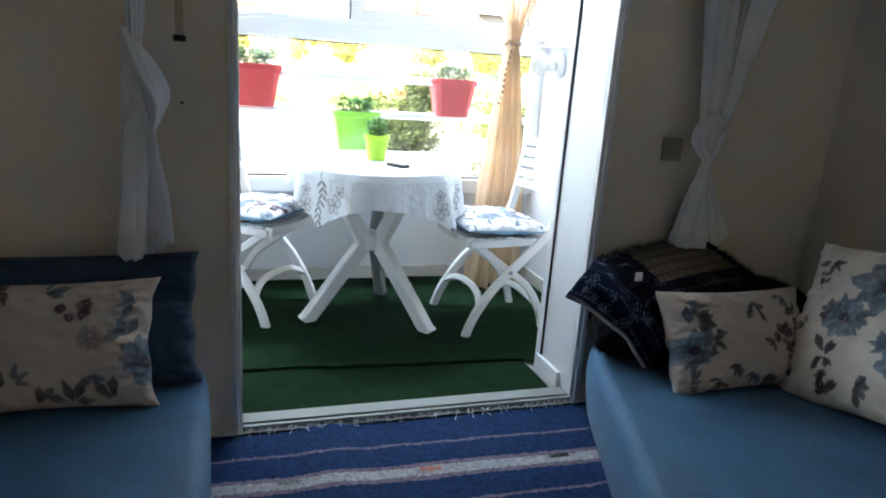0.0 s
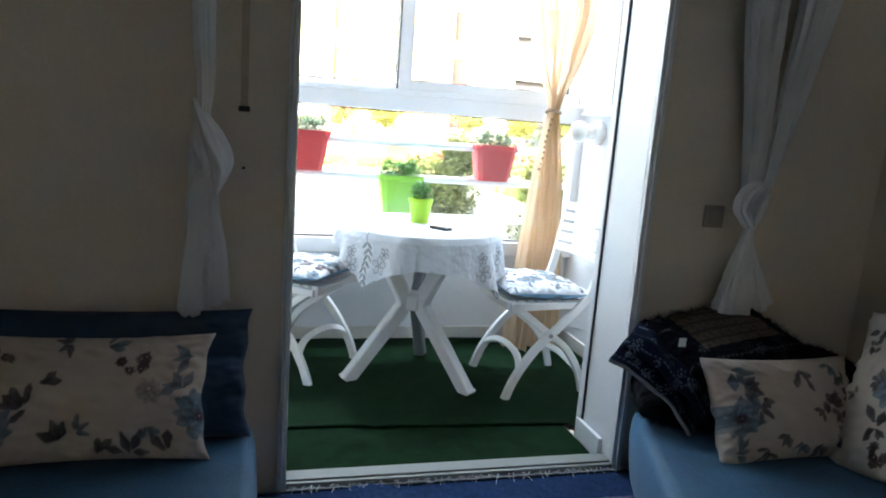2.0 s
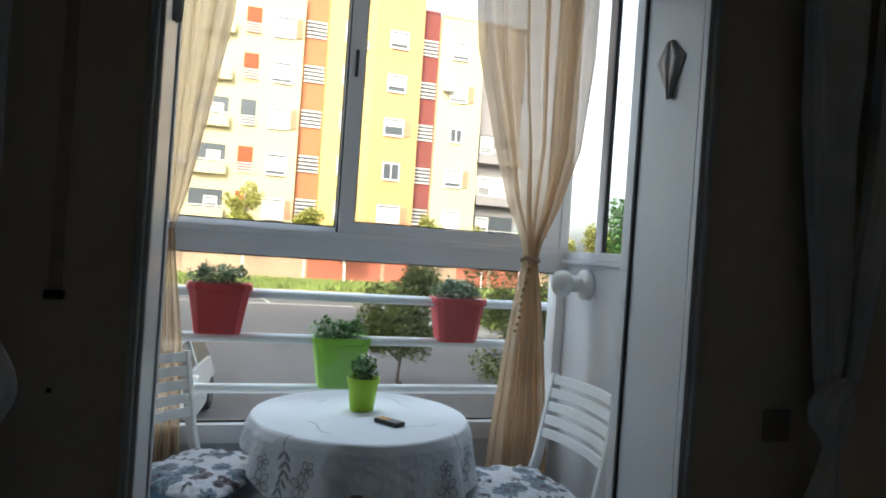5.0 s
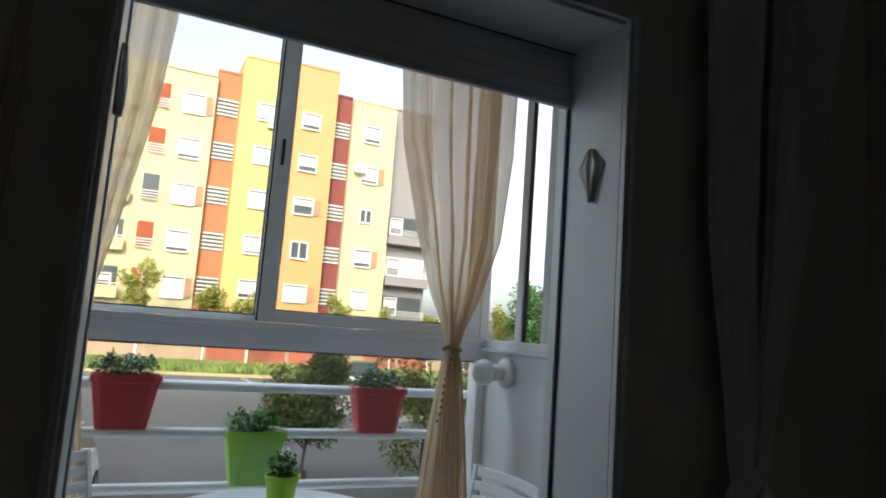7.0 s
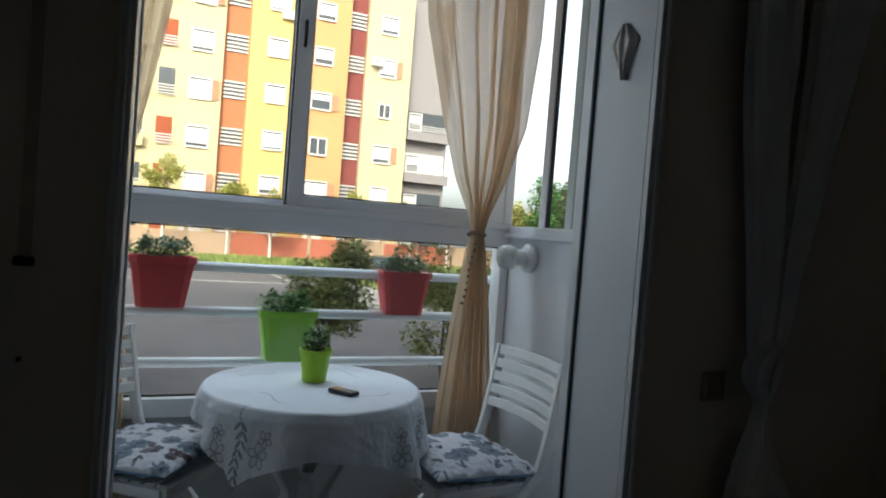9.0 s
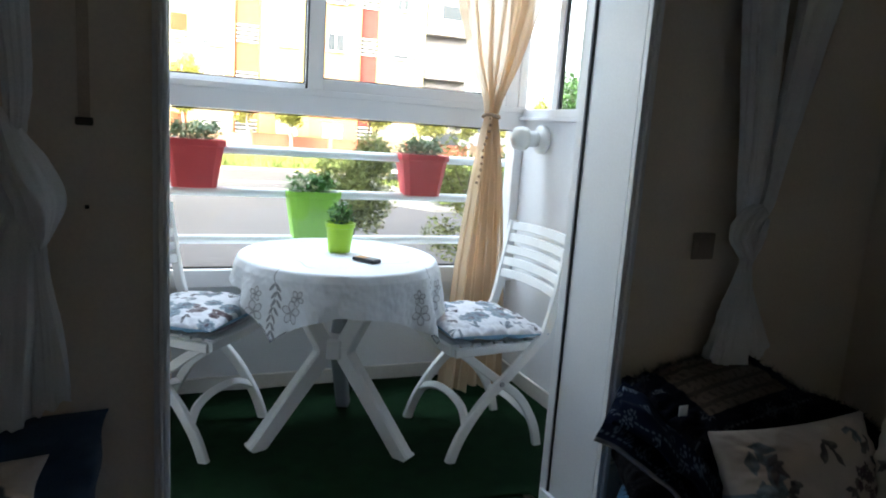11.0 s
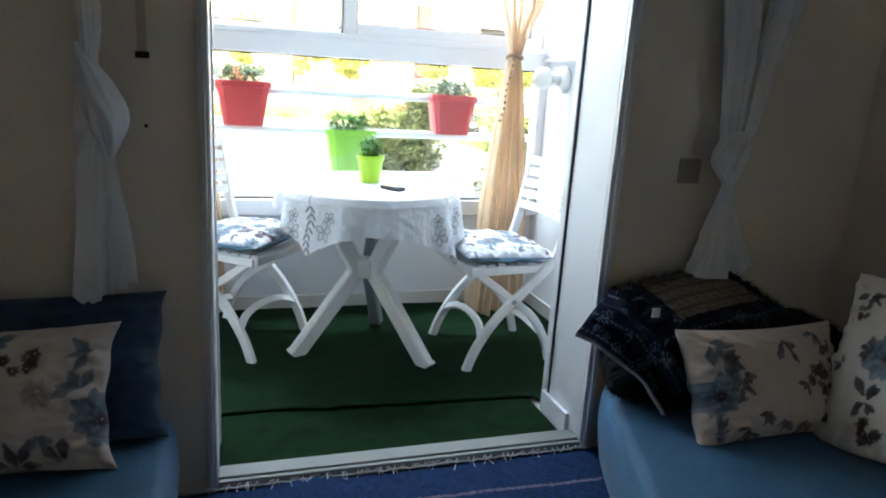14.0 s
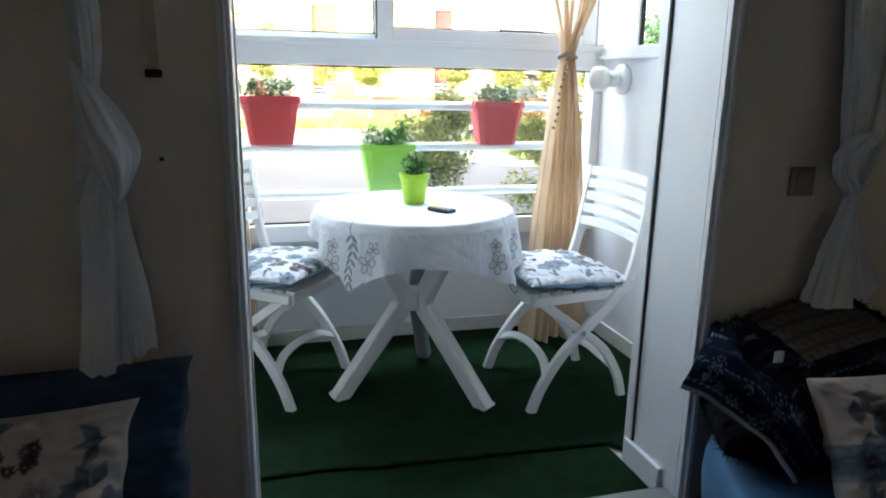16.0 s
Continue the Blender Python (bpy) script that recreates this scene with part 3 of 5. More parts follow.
# embroidered sprays towards the four corners, in arc length on the cloth
for q in range(4):
    a0 = math.pi / 4 + q * math.pi / 2
    px, py = rho * np.cos(ang - a0), rho * np.sin(ang - a0)
    ink = np.zeros((NU, NU))
    for cx, cy, R in ((0.500, 0.085, 0.036), (0.445, 0.100, 0.024), (0.515, -0.105, 0.034), (0.455, -0.095, 0.022)):
        for k in range(5):
            a = 2 * math.pi * k / 5 + cx * 9
            u = (px - cx) * math.cos(a) + (py - cy) * math.sin(a) - R * 0.62
            v = -(px - cx) * math.sin(a) + (py - cy) * math.cos(a)
            d = np.hypot(u / (R * 0.52), v / (R * 0.36))
            ink = np.maximum(ink, 0.85 * np.clip(1 - np.abs(d - 1) * R * 0.42 / 0.0030, 0, 1))
            ink = np.maximum(ink, 0.13 * (d < 1))
    for k in range(8):
        for sgn in (-1, 1):
            lx, ly, la = 0.415 + 0.027 * k, 0.012 * math.sin(k), 0.75 * sgn
            uu = (px - lx) * math.cos(la) + (py - ly) * math.sin(la) - 0.020
            vv = -(px - lx) * math.sin(la) + (py - ly) * math.cos(la)
            d = (uu / 0.019) ** 2 + (vv / 0.0062) ** 2
            ink = np.maximum(ink, 0.75 * np.clip((1.15 - d) * 2, 0, 1))
    ink = np.maximum(ink, 0.75 * ((np.abs(py - 0.01 * np.sin(px * 60)) < 0.0018) & (px > 0.36) & (px < 0.63)))
    ink = np.maximum(ink, 0.7 * ((np.abs(px - 0.24 - 0.03 * np.sin(py * 30)) < 0.0018) & (np.abs(py) < 0.07)))
    ink = np.maximum(ink, 0.6 * ((rho > far - 0.005) & (np.abs(py) < 0.08)))
    CC = CC * (1 - ink[..., None]) + np.array((0.10, 0.11, 0.14)) * ink[..., None]
cloth = sheet("tablecloth", PC, M_CLOTH, None, CC)
cloth.matrix_basis = pose(TX, TY, 0.001)
tagged(cloth, "white cotton tablecloth with grey embroidered flowers, on the table", "tablecloth")

# ---- folding chairs ----
def folding_chair(loc, rz):
    c = thing("folding_chair", "white plastic folding garden chair with slatted back", "chair", "chairs at the balcony table", loc, rz)
    W = 0.213
    for s in (-1, 1):
        long = curve_pts([(0.205, s * W, 0.0), (0.165, s * W, 0.10), (0.085, s * W, 0.22), (-0.02, s * W, 0.325), (-0.125, s * W, 0.43), (-0.185, s * W, 0.52), (-0.240, s * W, 0.80), (-0.250, s * W, 0.865)], 5)
        part("leg", sweep(long, (0.019, 0.013)), M_PLAST, c)
        short = curve_pts([(-0.205, s * (W - 0.035), 0.0), (-0.175, s * (W - 0.035), 0.10), (-0.10, s * (W - 0.035), 0.215), (0.03, s * (W - 0.035), 0.315), (0.165, s * (W - 0.035), 0.415)], 5)
        part("leg", sweep(short, (0.017, 0.012)), M_PLAST, c)
        part("seat_rail", sweep([(0.205, s * (W - 0.018), 0.425), (0.0, s * (W - 0.018), 0.432), (-0.16, s * (W - 0.018), 0.435)], (0.017, 0.012)), M_PLAST, c)
        bolt = lathe([(0.008, 0.0), (0.011, 0.003), (0.009, 0.007)], 12)
        bmesh.ops.transform(bolt, matrix=pose(0.012, s * (W + 0.013), 0.298, -90 * s, 0, 0), verts=bolt.verts[:])
        part("bolt", bolt, M_STEEL, c)
    for i in range(8):
        x = 0.200 - 0.047 * i
        part("seat_slat", sweep([(x, -W + 0.03, 0.447), (x, 0, 0.441), (x, W - 0.03, 0.447)], (0.006, 0.018), side=(1, 0, 0)), M_PLAST, c)
    part("front_bar", sweep(curve_pts([(0.148, -W, 0.135), (0.122, -W * 0.6, 0.172), (0.112, 0, 0.184), (0.122, W * 0.6, 0.172), (0.148, W, 0.135)], 5), (0.015, 0.010), side=(1, 0, 0.8)), M_PLAST, c)
    part("rear_bar", sweep(curve_pts([(-0.17, -W + 0.035, 0.115), (-0.155, 0, 0.145), (-0.17, W - 0.035, 0.115)], 6), (0.014, 0.009), side=(1, 0, 0.8)), M_PLAST, c)
    part("seat_bar", sweep([(0.21, -W + 0.02, 0.43), (0.22, 0, 0.43), (0.21, W - 0.02, 0.43)], (0.018, 0.012), side=(1, 0, 0)), M_PLAST, c)
    for i in range(5):
        z = 0.635 + 0.052 * i
        x = -0.207 - 0.185 * (z - 0.635)
        part("back_slat", sweep([(x + 0.006, -W - 0.006, z), (x - 0.014, -W * 0.5, z + 0.004), (x - 0.020, 0, z + 0.005), (x - 0.014, W * 0.5, z + 0.004), (x + 0.006, W + 0.006, z)], (0.0185, 0.008), side=(1, 0, 0.1)), M_PLAST, c)
    return c


CHAIR_R, CHAIR_L = (1.158, 3.010, 0.006, 183), (0.062, 3.300, 0.006, -36)
for n, (x, y, z, rz) in enumerate((CHAIR_R, CHAIR_L)):
    folding_chair((x, y, z), rz)
    w, h = 0.455, 0.42
    pillow("seat_cushion", w, h, 0.088, 20 + n, pose(x, y, z + 0.490, 0, -2, rz) @ pose(0.025, 0, 0, 0, 0, 90),
           "thin white cushion with blue flower print, on the chair seat", None,
           floral(w, h, 150, 140, 31 + n, strewn(w, h, 61 + n, "bgbdlg", 0.044), np.array((0.62, 0.635, 0.68))), np.ones((140, 150, 3)) * np.array((0.24, 0.44, 0.62)), "seat cushions", 150, 140, pinch=0.06, power=0.40)

# ---- on the table ----
def leaves(n, centre, radii, size, seed, up=0.6):
    """Many small folded leaves in an uneven cloud."""
    r = np.random.default_rng(seed)
    V, F = [], []
    for _ in range(n):
        d = r.normal(size=3)
        d /= np.linalg.norm(d)
        p = np.array(centre) + d * np.array(radii) * r.uniform(0.25, 1.0) ** 0.6
        a, t = r.uniform(0, 6.28), r.uniform(-0.5, 1.1)
        L = size * r.uniform(0.6, 1.3)
        ax = np.array((math.cos(a) * math.cos(t), math.sin(a) * math.cos(t), math.sin(t) * up))
        sd = np.array((-math.sin(a), math.cos(a), r.uniform(-0.4, 0.4))) * L * 0.32
        k = len(V)
        V += [p, p + ax * L * 0.5 + sd, p + ax * L, p + ax * L * 0.5 - sd]
        F += [(k, k + 1, k + 2), (k, k + 2, k + 3)]
    return V, F


def leaf_part(name, V, F, material, parent):
    me = bpy.data.meshes.new(name)
    me.from_pydata([tuple(v) for v in V], [], F)
    me.materials.append(material)
    ob = new(name, me)
    ob.parent = parent
    return ob


pot = thing("small_plant_pot", "small lime green plastic pot with a flowering plant", "plant pot", loc=(0.612, 3.21, TZ + 0.005))
part("pot", lathe([(0.040, 0.0), (0.043, 0.003), (0.054, 0.098), (0.059, 0.100), (0.0605, 0.118), (0.057, 0.119), (0.054, 0.100)], 40), M_LIME, pot, smooth=False)
part("soil", lathe([(0.02, 0.098), (0.052, 0.104), (0.01, 0.107)], 20), M_SOIL, pot)
V, F = leaves(420, (0, 0, 0.148), (0.050, 0.050, 0.048), 0.018, 5, 1.0)
leaf_part("foliage", V, F, M_LEAF, pot)
V, F = leaves(36, (0, 0, 0.195), (0.036, 0.036, 0.014), 0.012, 8, 0.4)
leaf_part("blossom", V, F, M_PETAL, pot)
ph = thing("mobile_phone", "small black mobile phone lying on the tablecloth", "phone", loc=(0.668, 3.010, TZ + 0.007), rz=34)
part("body", boxes(((-0.024, -0.052, 0.0), (0.024, 0.052, 0.014)), bevel=0.005), M_PHONE, ph)
part("screen", boxes(((-0.017, 0.002, 0.0141), (0.017, 0.044, 0.0148))), M_KEYS, ph, "dull amber screen")
for i in range(4):
    for j in range(3):
        part("key", boxes(((-0.017 + 0.0125 * j, -0.045 + 0.011 * i, 0.0141), (-0.0075 + 0.0125 * j, -0.0375 + 0.011 * i, 0.0152))), M_PLASTG, ph)

# ---- beige balcony curtains ----
def drape(name, rows, y, folds, label, material, seed, nu=150, nv=120, deep=0.035, parent=None):
    """A gathered curtain. rows: (height, left, right, fold depth) from the top down."""
    z = np.array([r[0] for r in rows])[::-1]
    cols = [np.array([r[i] for r in rows])[::-1] for i in (1, 2, 3)]
    P = np.zeros((nv, nu, 3))
    zz = np.linspace(rows[0][0], rows[-1][0], nv)
    for j, h in enumerate(zz):
        l, r, a = (np.interp(h, z, c) for c in cols)
        for i in range(nu):
            u = i / (nu - 1)
            w = u + 0.055 * math.sin(6.1 * u + seed) + 0.05 * ripple(u * 5, h * 0.35, seed + 2)
            s = (0.75 + 0.9 * abs(ripple(u * 4, h * 0.3, seed + 7))) * math.sin(2 * math.pi * folds * w + 1.5 * ripple(u * 3, h * 0.7, seed)) + 0.45 * math.sin(2 * math.pi * folds * 2.3 * u + seed + 2 * ripple(u * 2, h, seed + 4))
            P[j, i] = (l + (r - l) * u + 0.08 * (r - l) / folds * math.cos(2 * math.pi * folds * u), y + a * deep * s, h + 0.006 * math.sin(14 * u) * (j == nv - 1))
    ob = sheet(name, P, material, parent)
    return tagged(ob, label) if parent else tagged(ob, label, "curtain")


def smooth_rows(rows, n=6):
    return [tuple(p) for p in np.array([np.array(rows)[0]])] + [tuple(np.array(a) * (1 - t) + np.array(b) * t) for a, b in zip(rows, rows[1:]) for t in [(1 - math.cos(math.pi * k / n)) / 2 for k in range(1, n + 1)]]


YC = 3.46
drape("balcony_curtain", [(2.892, 0.99, 1.605, 1.0), (2.2, 1.05, 1.60, 1.0), (1.8, 1.155, 1.555, 0.9), (1.55, 1.235, 1.47, 0.8), (1.40, 1.31, 1.40, 0.6), (1.317, 1.327, 1.379, 0.45), (1.24, 1.31, 1.395, 0.6), (1.0, 1.28, 1.43, 0.8), (0.6, 1.235, 1.475, 0.95), (0.015, 1.19, 1.52, 1.0)], YC, 5.6, "beige voile curtain tied with a cord, beside the window", M_BEIGE, 2)
drape("balcony_curtain", [(2.892, -0.50, 0.13, 1.0), (2.2, -0.46, 0.075, 1.0), (1.8, -0.36, 0.01, 0.9), (1.5, -0.24, -0.045, 0.8), (1.35, -0.175, -0.085, 0.45), (1.2, -0.20, -0.07, 0.7), (0.9, -0.25, -0.03, 0.9), (0.015, -0.33, 0.0, 1.0)], YC + 0.150, 7, "beige voile curtain tied with a cord, behind a chair", M_BEIGE, 6, deep=0.016)
tie = thing("curtain_tie", "beige twisted cord with bobbles round the curtain", "curtain tie", loc=(1.353, YC, 1.317))
part("cord", sweep([(0.036 * math.cos(a), 0.034 * math.sin(a), 0.006 * math.sin(2 * a)) for a in [i * 2 * math.pi / 24 for i in range(25)]], (0.009, 0.009), side=(0, 0, 1), n=8), M_BELT, tie)
for i in range(11):
    b = bmesh.new()
    bmesh.ops.create_icosphere(b, subdivisions=1, radius=0.0085, matrix=pose(-0.022 - 0.0045 * i + 0.004 * math.sin(i), -0.045, -0.012 - 0.029 * i))
    part("bobble", b, M_BELT, tie, smooth=True)

# ---- wall lamp and shell hooks ----
lamp = thing("wall_lamp", "white round wall lamp on the balcony side wall", "wall lamp", loc=(XB, 3.425, 1.225))
for nm, prof, mt in (("base", [(0.055, 0.0), (0.066, 0.004), (0.066, 0.022), (0.050, 0.036), (0.03, 0.04)], M_PLAST), ("neck", [(0.034, 0.041), (0.036, 0.06), (0.036, 0.085), (0.034, 0.09)], M_PLAST), ("globe", [(0.036, 0.091), (0.052, 0.10), (0.056, 0.125), (0.050, 0.15), (0.030, 0.165), (0.008, 0.17)], M_LAMPG)):
    b = lathe(prof, 28)
    bmesh.ops.transform(b, matrix=pose(0, 0, 0, 0, -90, 0), verts=b.verts[:])
    part(nm, b, mt, lamp, smooth=True)
for x, s in ((XR - 0.0105, -1), (XL + 0.0105, 1)):
    n = 22
    P = np.zeros((n, n, 3))
    for j in range(n):
        for i in range(n):
            u, v = i / (n - 1) * 2 - 1, j / (n - 1)
            wd = 0.056 * (v / 0.68 if v < 0.68 else (1.0 - v) / 0.32 * 0.8 + 0.2)
            P[j, i] = (s * (0.003 + 0.020 * (1 - u * u) * (0.4 + v) * (1.1 - v)) + s * 0.003 * math.sin(9 * u), u * max(wd, 0.006) + 0.012 * v, -0.075 + 0.15 * v)
    sh = sheet("curtain_hook", P, M_CERAM, None, thick=0.004)
    sh.matrix_basis = pose(x, 2.262, 1.825)
    tagged(sh, "small shell-shaped ceramic hook on the white reveal", "hook", "shell hooks")

# ---- railing outside the glass, with hanging pots ----
YRAIL = 3.83
rail = thing("balcony_railing", "white painted tubular railing outside the low glass", "railing", loc=(0.5, YRAIL, 0))
for z, r in ((1.089, 0.021), (0.897, 0.021), (0.678, 0.021)):
    part("bar", sweep([(XA - 0.6, 0, z), (XB - 0.1, 0, z)], (r, r), side=(0, 0, 1), n=18), M_ALU, rail, smooth=True)
for x in (XA - 0.35, XB - 0.16):
    part("post", sweep([(x, 0.03, -0.1), (x, 0.03, 1.12)], (0.018, 0.018), side=(0, 1, 0), n=14), M_ALU, rail, smooth=True)
part("ledge", boxes(((XA - 0.6, -0.06, -0.12), (XB, 0.12, -0.02)), bevel=0.004), M_BALC, rail, "white concrete ledge")


def rail_pot(x, ztop, w, h, material, seed, label, leaf):
    p = thing("hanging_pot", label, "plant pot", "pots on the railing", loc=(x, YRAIL, 0))
    n = 24
    bm = bmesh.new()
    rings = []
    for f, z in ((0.70, ztop - h), (0.715, ztop - h + 0.006), (0.93, ztop - 0.032), (1.0, ztop - 0.028), (1.0, ztop - 0.004), (0.985, ztop), (0.93, ztop - 0.004), (0.90, ztop - 0.04)):
        ring = []
        for i in range(n):
            a = 2 * math.pi * (i + 0.5) / n
            c, s = math.cos(a), math.sin(a)
            k = (abs(c) ** 5 + abs(s) ** 5) ** -0.2
            ring.append(bm.verts.new((w / 2 * f * c * k, 0.085 * f * s * k, z)))
        rings.append(ring)
    for a, b in zip(rings, rings[1:]):
        for i in range(n):
            bm.faces.new((a[i], a[(i + 1) % n], b[(i + 1) % n], b[i]))
    bm.faces.new(list(reversed(rings[0])))
    bm.faces.new(rings[-1])
    part("pot", bm, material, p)
    V, F = leaves(950, (-0.01, 0, ztop + 0.024), (w * 0.50, 0.080, 0.050), 0.020, seed, 1.0)
    leaf_part("foliage", V, F, leaf, p)
    r = np.random.default_rng(seed)
    for k in range(5):
        bx, bh = r.uniform(-w * 0.34, w * 0.34), r.uniform(0.045, 0.085)
        V, F = leaves(50, (bx, 0, ztop + bh * 0.75), (0.014, 0.014, bh * 0.4), 0.018, seed + k, 1.0)
        leaf_part("sprig", V, F, leaf, p)


M_LEAFD = mat("grey_green_leaf", (0.13, 0.19, 0.10), 0.6, 0.25, 20, 0.1, 90, island=True, trans=0.2)
rail_pot(0.095, 1.128, 0.268, 0.212, M_REDP, 11, "red plastic pot with grey-green plants, on the railing", M_LEAFD)
rail_pot(1.165, 1.112, 0.262, 0.205, M_REDP, 12, "red plastic pot with trailing plants, on the railing", M_LEAFD)
rail_pot(0.625, 0.914, 0.262, 0.224, M_GREENP, 13, "light green plastic pot with leafy herbs, on the railing", M_LEAF)

# ---- street: one ground sheet that rises gently towards the far houses ----
def ground_z(y):
    return -2.0 + 0.7 * min(max((y - 20) / 26, 0), 1)


gy = [-400, -60, -9, 3, 8, 14, 20, 24, 28, 32, 36, 38, 40, 44, 46, 60, 120, 400, 2500]
gx = [-2500, -300, -80, -30, -15, -5, 5, 15, 30, 80, 300, 2500]
tagged(sheet("ground", np.array([[(x, y, ground_z(y)) for x in gx] for y in gy], float), M_ASPH), "grey asphalt street and parking ground", "ground", kind="structure")
kerb = lambda x0, x1, y, nm: setting(nm, boxes(((x0, y, ground_z(y) - 0.1), (x1, y + 0.18, ground_z(y) + 0.14)), bevel=0.02), M_YKERB, "worn yellow painted concrete kerb along the street", "kerb")
kerb(-60, 60, 37.6, "kerb")
setting("verge", boxes(((-60, 37.79, ground_z(37.8) - 0.2), (60, 45.9, ground_z(41.5) + 0.02))), M_EARTH, "strip of dry earth and grass before the boundary wall", "verge")
setting("pavement", boxes(((-60, 4.6, -2.1), (60, 7.2, -1.87)), bevel=0.02), M_KERB, "pale concrete pavement below the balcony", "pavement")
isl = [(7.5, 27.0), (9.5, 24.5), (16, 24.0), (30, 24.0), (30, 34.5), (16, 32.5), (10, 31.5)]
bm = bmesh.new()
top = [bm.verts.new((x, y, ground_z(y) + 0.13)) for x, y in isl]
bot = [bm.verts.new((x, y, ground_z(y) - 0.1)) for x, y in isl]
bm.faces.new(top)
for i in range(len(isl)):
    bm.faces.new((top[i - 1], top[i], bot[i], bot[i - 1]))
setting("traffic_island", bm, M_KERB, "pale kerbed island in the street", "kerb")
M_LINE = mat("road_paint", (0.62, 0.62, 0.60), 0.8, 0.15, 3, 0.1, 40)
for i in range(9):
    x = -12 + 4.6 * i
    m = setting("parking_line", boxes(((-0.06, -2.3, 0), (0.06, 2.3, 0.012))), M_LINE, "worn white parking line on the asphalt", "road marking")
    m.matrix_basis = pose(x, 34.8, ground_z(34.8) + 0.003, math.degrees(math.atan(0.7 / 26)), 0, 8)
m = setting("parking_line", boxes(((-14, -0.06, 0), (26, 0.06, 0.012))), M_LINE, "worn white parking line on the asphalt", "road marking")
m.matrix_basis = pose(0, 32.4, ground_z(32.4) + 0.003)


def tufts(name, n, box_xy, z, size, seed, label, material):
    r = np.random.default_rng(seed)
    V, F = [], []
    for _ in range(n):
        x, y, a, h = r.uniform(box_xy[0], box_xy[1]), r.uniform(box_xy[2], box_xy[3]), r.uniform(0, 6.28), size * r.uniform(0.5, 1.3)
        k, w = len(V), size * 0.35
        V += [(x - w * math.cos(a), y - w * math.sin(a), z), (x + w * math.cos(a), y + w * math.sin(a), z), (x + r.normal(0, h * 0.3), y + r.normal(0, h * 0.3), z + h)]
        F.append((k, k + 1, k + 2))
    return tagged(leaf_part(name, V, F, material, None), label, "grass", kind="stuff")


tufts("grass", 26000, (-24, 30, 38.2, 45.2), ground_z(41.5) + 0.01, 0.32, 4, "bright green grass strip along the boundary wall", M_GRASS)
tufts("grass", 5000, (10, 29, 25, 34), ground_z(30) + 0.10, 0.28, 5, "low green planting on the traffic island", M_GRASS)

# ---- boundary wall ----
M_BRED = mat("red_render", (0.42, 0.13, 0.08), 0.85, 0.15, 1.2, 0.1, 30)
M_BBEI = mat("beige_render", (0.44, 0.31, 0.21), 0.85, 0.12, 1.2, 0.1, 30)
bw = thing("boundary_wall", "low rendered boundary wall in beige and red panels", "wall", loc=(0, 46, ground_z(46)))
for i in range(22):
    x = -26 + 2.6 * i
    red = i in (12, 13, 14, 16, 17, 20)
    part("panel", boxes(((x, 0, -0.2), (x + 2.35, 0.16, 1.45 + 0.1 * (i % 3 == 0)))), M_BRED if red else M_BBEI, bw, "red render" if red else "beige render")
    part("pillar", boxes(((x + 2.35, -0.06, -0.2), (x + 2.6, 0.22, 1.72)), bevel=0.01), M_BBEI, bw)

# ---- apartment house across the street ----
def paint(name, col):
    return mat(name, col, 0.85, 0.06, 0.5, 0.1, 8)


P_CREAM, P_ORANGE, P_YELLOW, P_PEACH = paint("cream_render", (0.52, 0.45, 0.265)), paint("orange_render", (0.42, 0.155, 0.07)), paint("yellow_render", (0.56, 0.41, 0.15)), paint("peach_render", (0.52, 0.29, 0.125))
P_RED, P_GREY, P_WHITE, P_SHUT = paint("red_stair_render", (0.20, 0.05, 0.042)), paint("grey_render", (0.25, 0.23, 0.23)), paint("white_trim", (0.62, 0.60, 0.56)), paint("brown_shutter", (0.40, 0.21, 0.12))
P_BALC = paint("brick_red_render", (0.30, 0.07, 0.025))
# dark glass, and also the painted shade of openings and loggias
M_PANE_SHADE = mat("dark_pane_and_shade", (0.05, 0.06, 0.07), 0.35, 0.1, 1, 0.0, 10)
FY = 49.0
house = thing("apartment_building", "six-storey apartment house in cream, orange, yellow and red render", "building", loc=(0, FY, 0))
ROWS_Z = [16.2, 13.05, 9.88, 6.68, 3.6, 0.45]
G0 = -1.4
for x0, x1, dy, zt, mt, nm in ((-16, 4.28, 0.0, 18.1, P_CREAM, "cream wall"), (4.28, 5.93, 0.5, 18.75, P_ORANGE, "orange stair wall"), (5.93, 9.3, -0.35, 19.95, P_YELLOW, "yellow wall"), (9.3, 12.80, -0.30, 20.3, P_PEACH, "peach wall"), (12.80, 14.22, 0.5, 18.85, P_RED, "red stair wall"), (14.22, 17.70, 0.0, 18.6, P_CREAM, "cream wall"), (17.70, 21.6, 1.2, 19.0, P_GREY, "grey wall")):
    wl = part("wall", boxes(((x0, dy, G0), (x1, 9, zt))), mt, house, nm)
    part("parapet", boxes(((x0 + 0.02, dy - 0.08, zt + 0.005), (x1 - 0.02, dy + 0.25, zt + 0.16))), mt, wl)


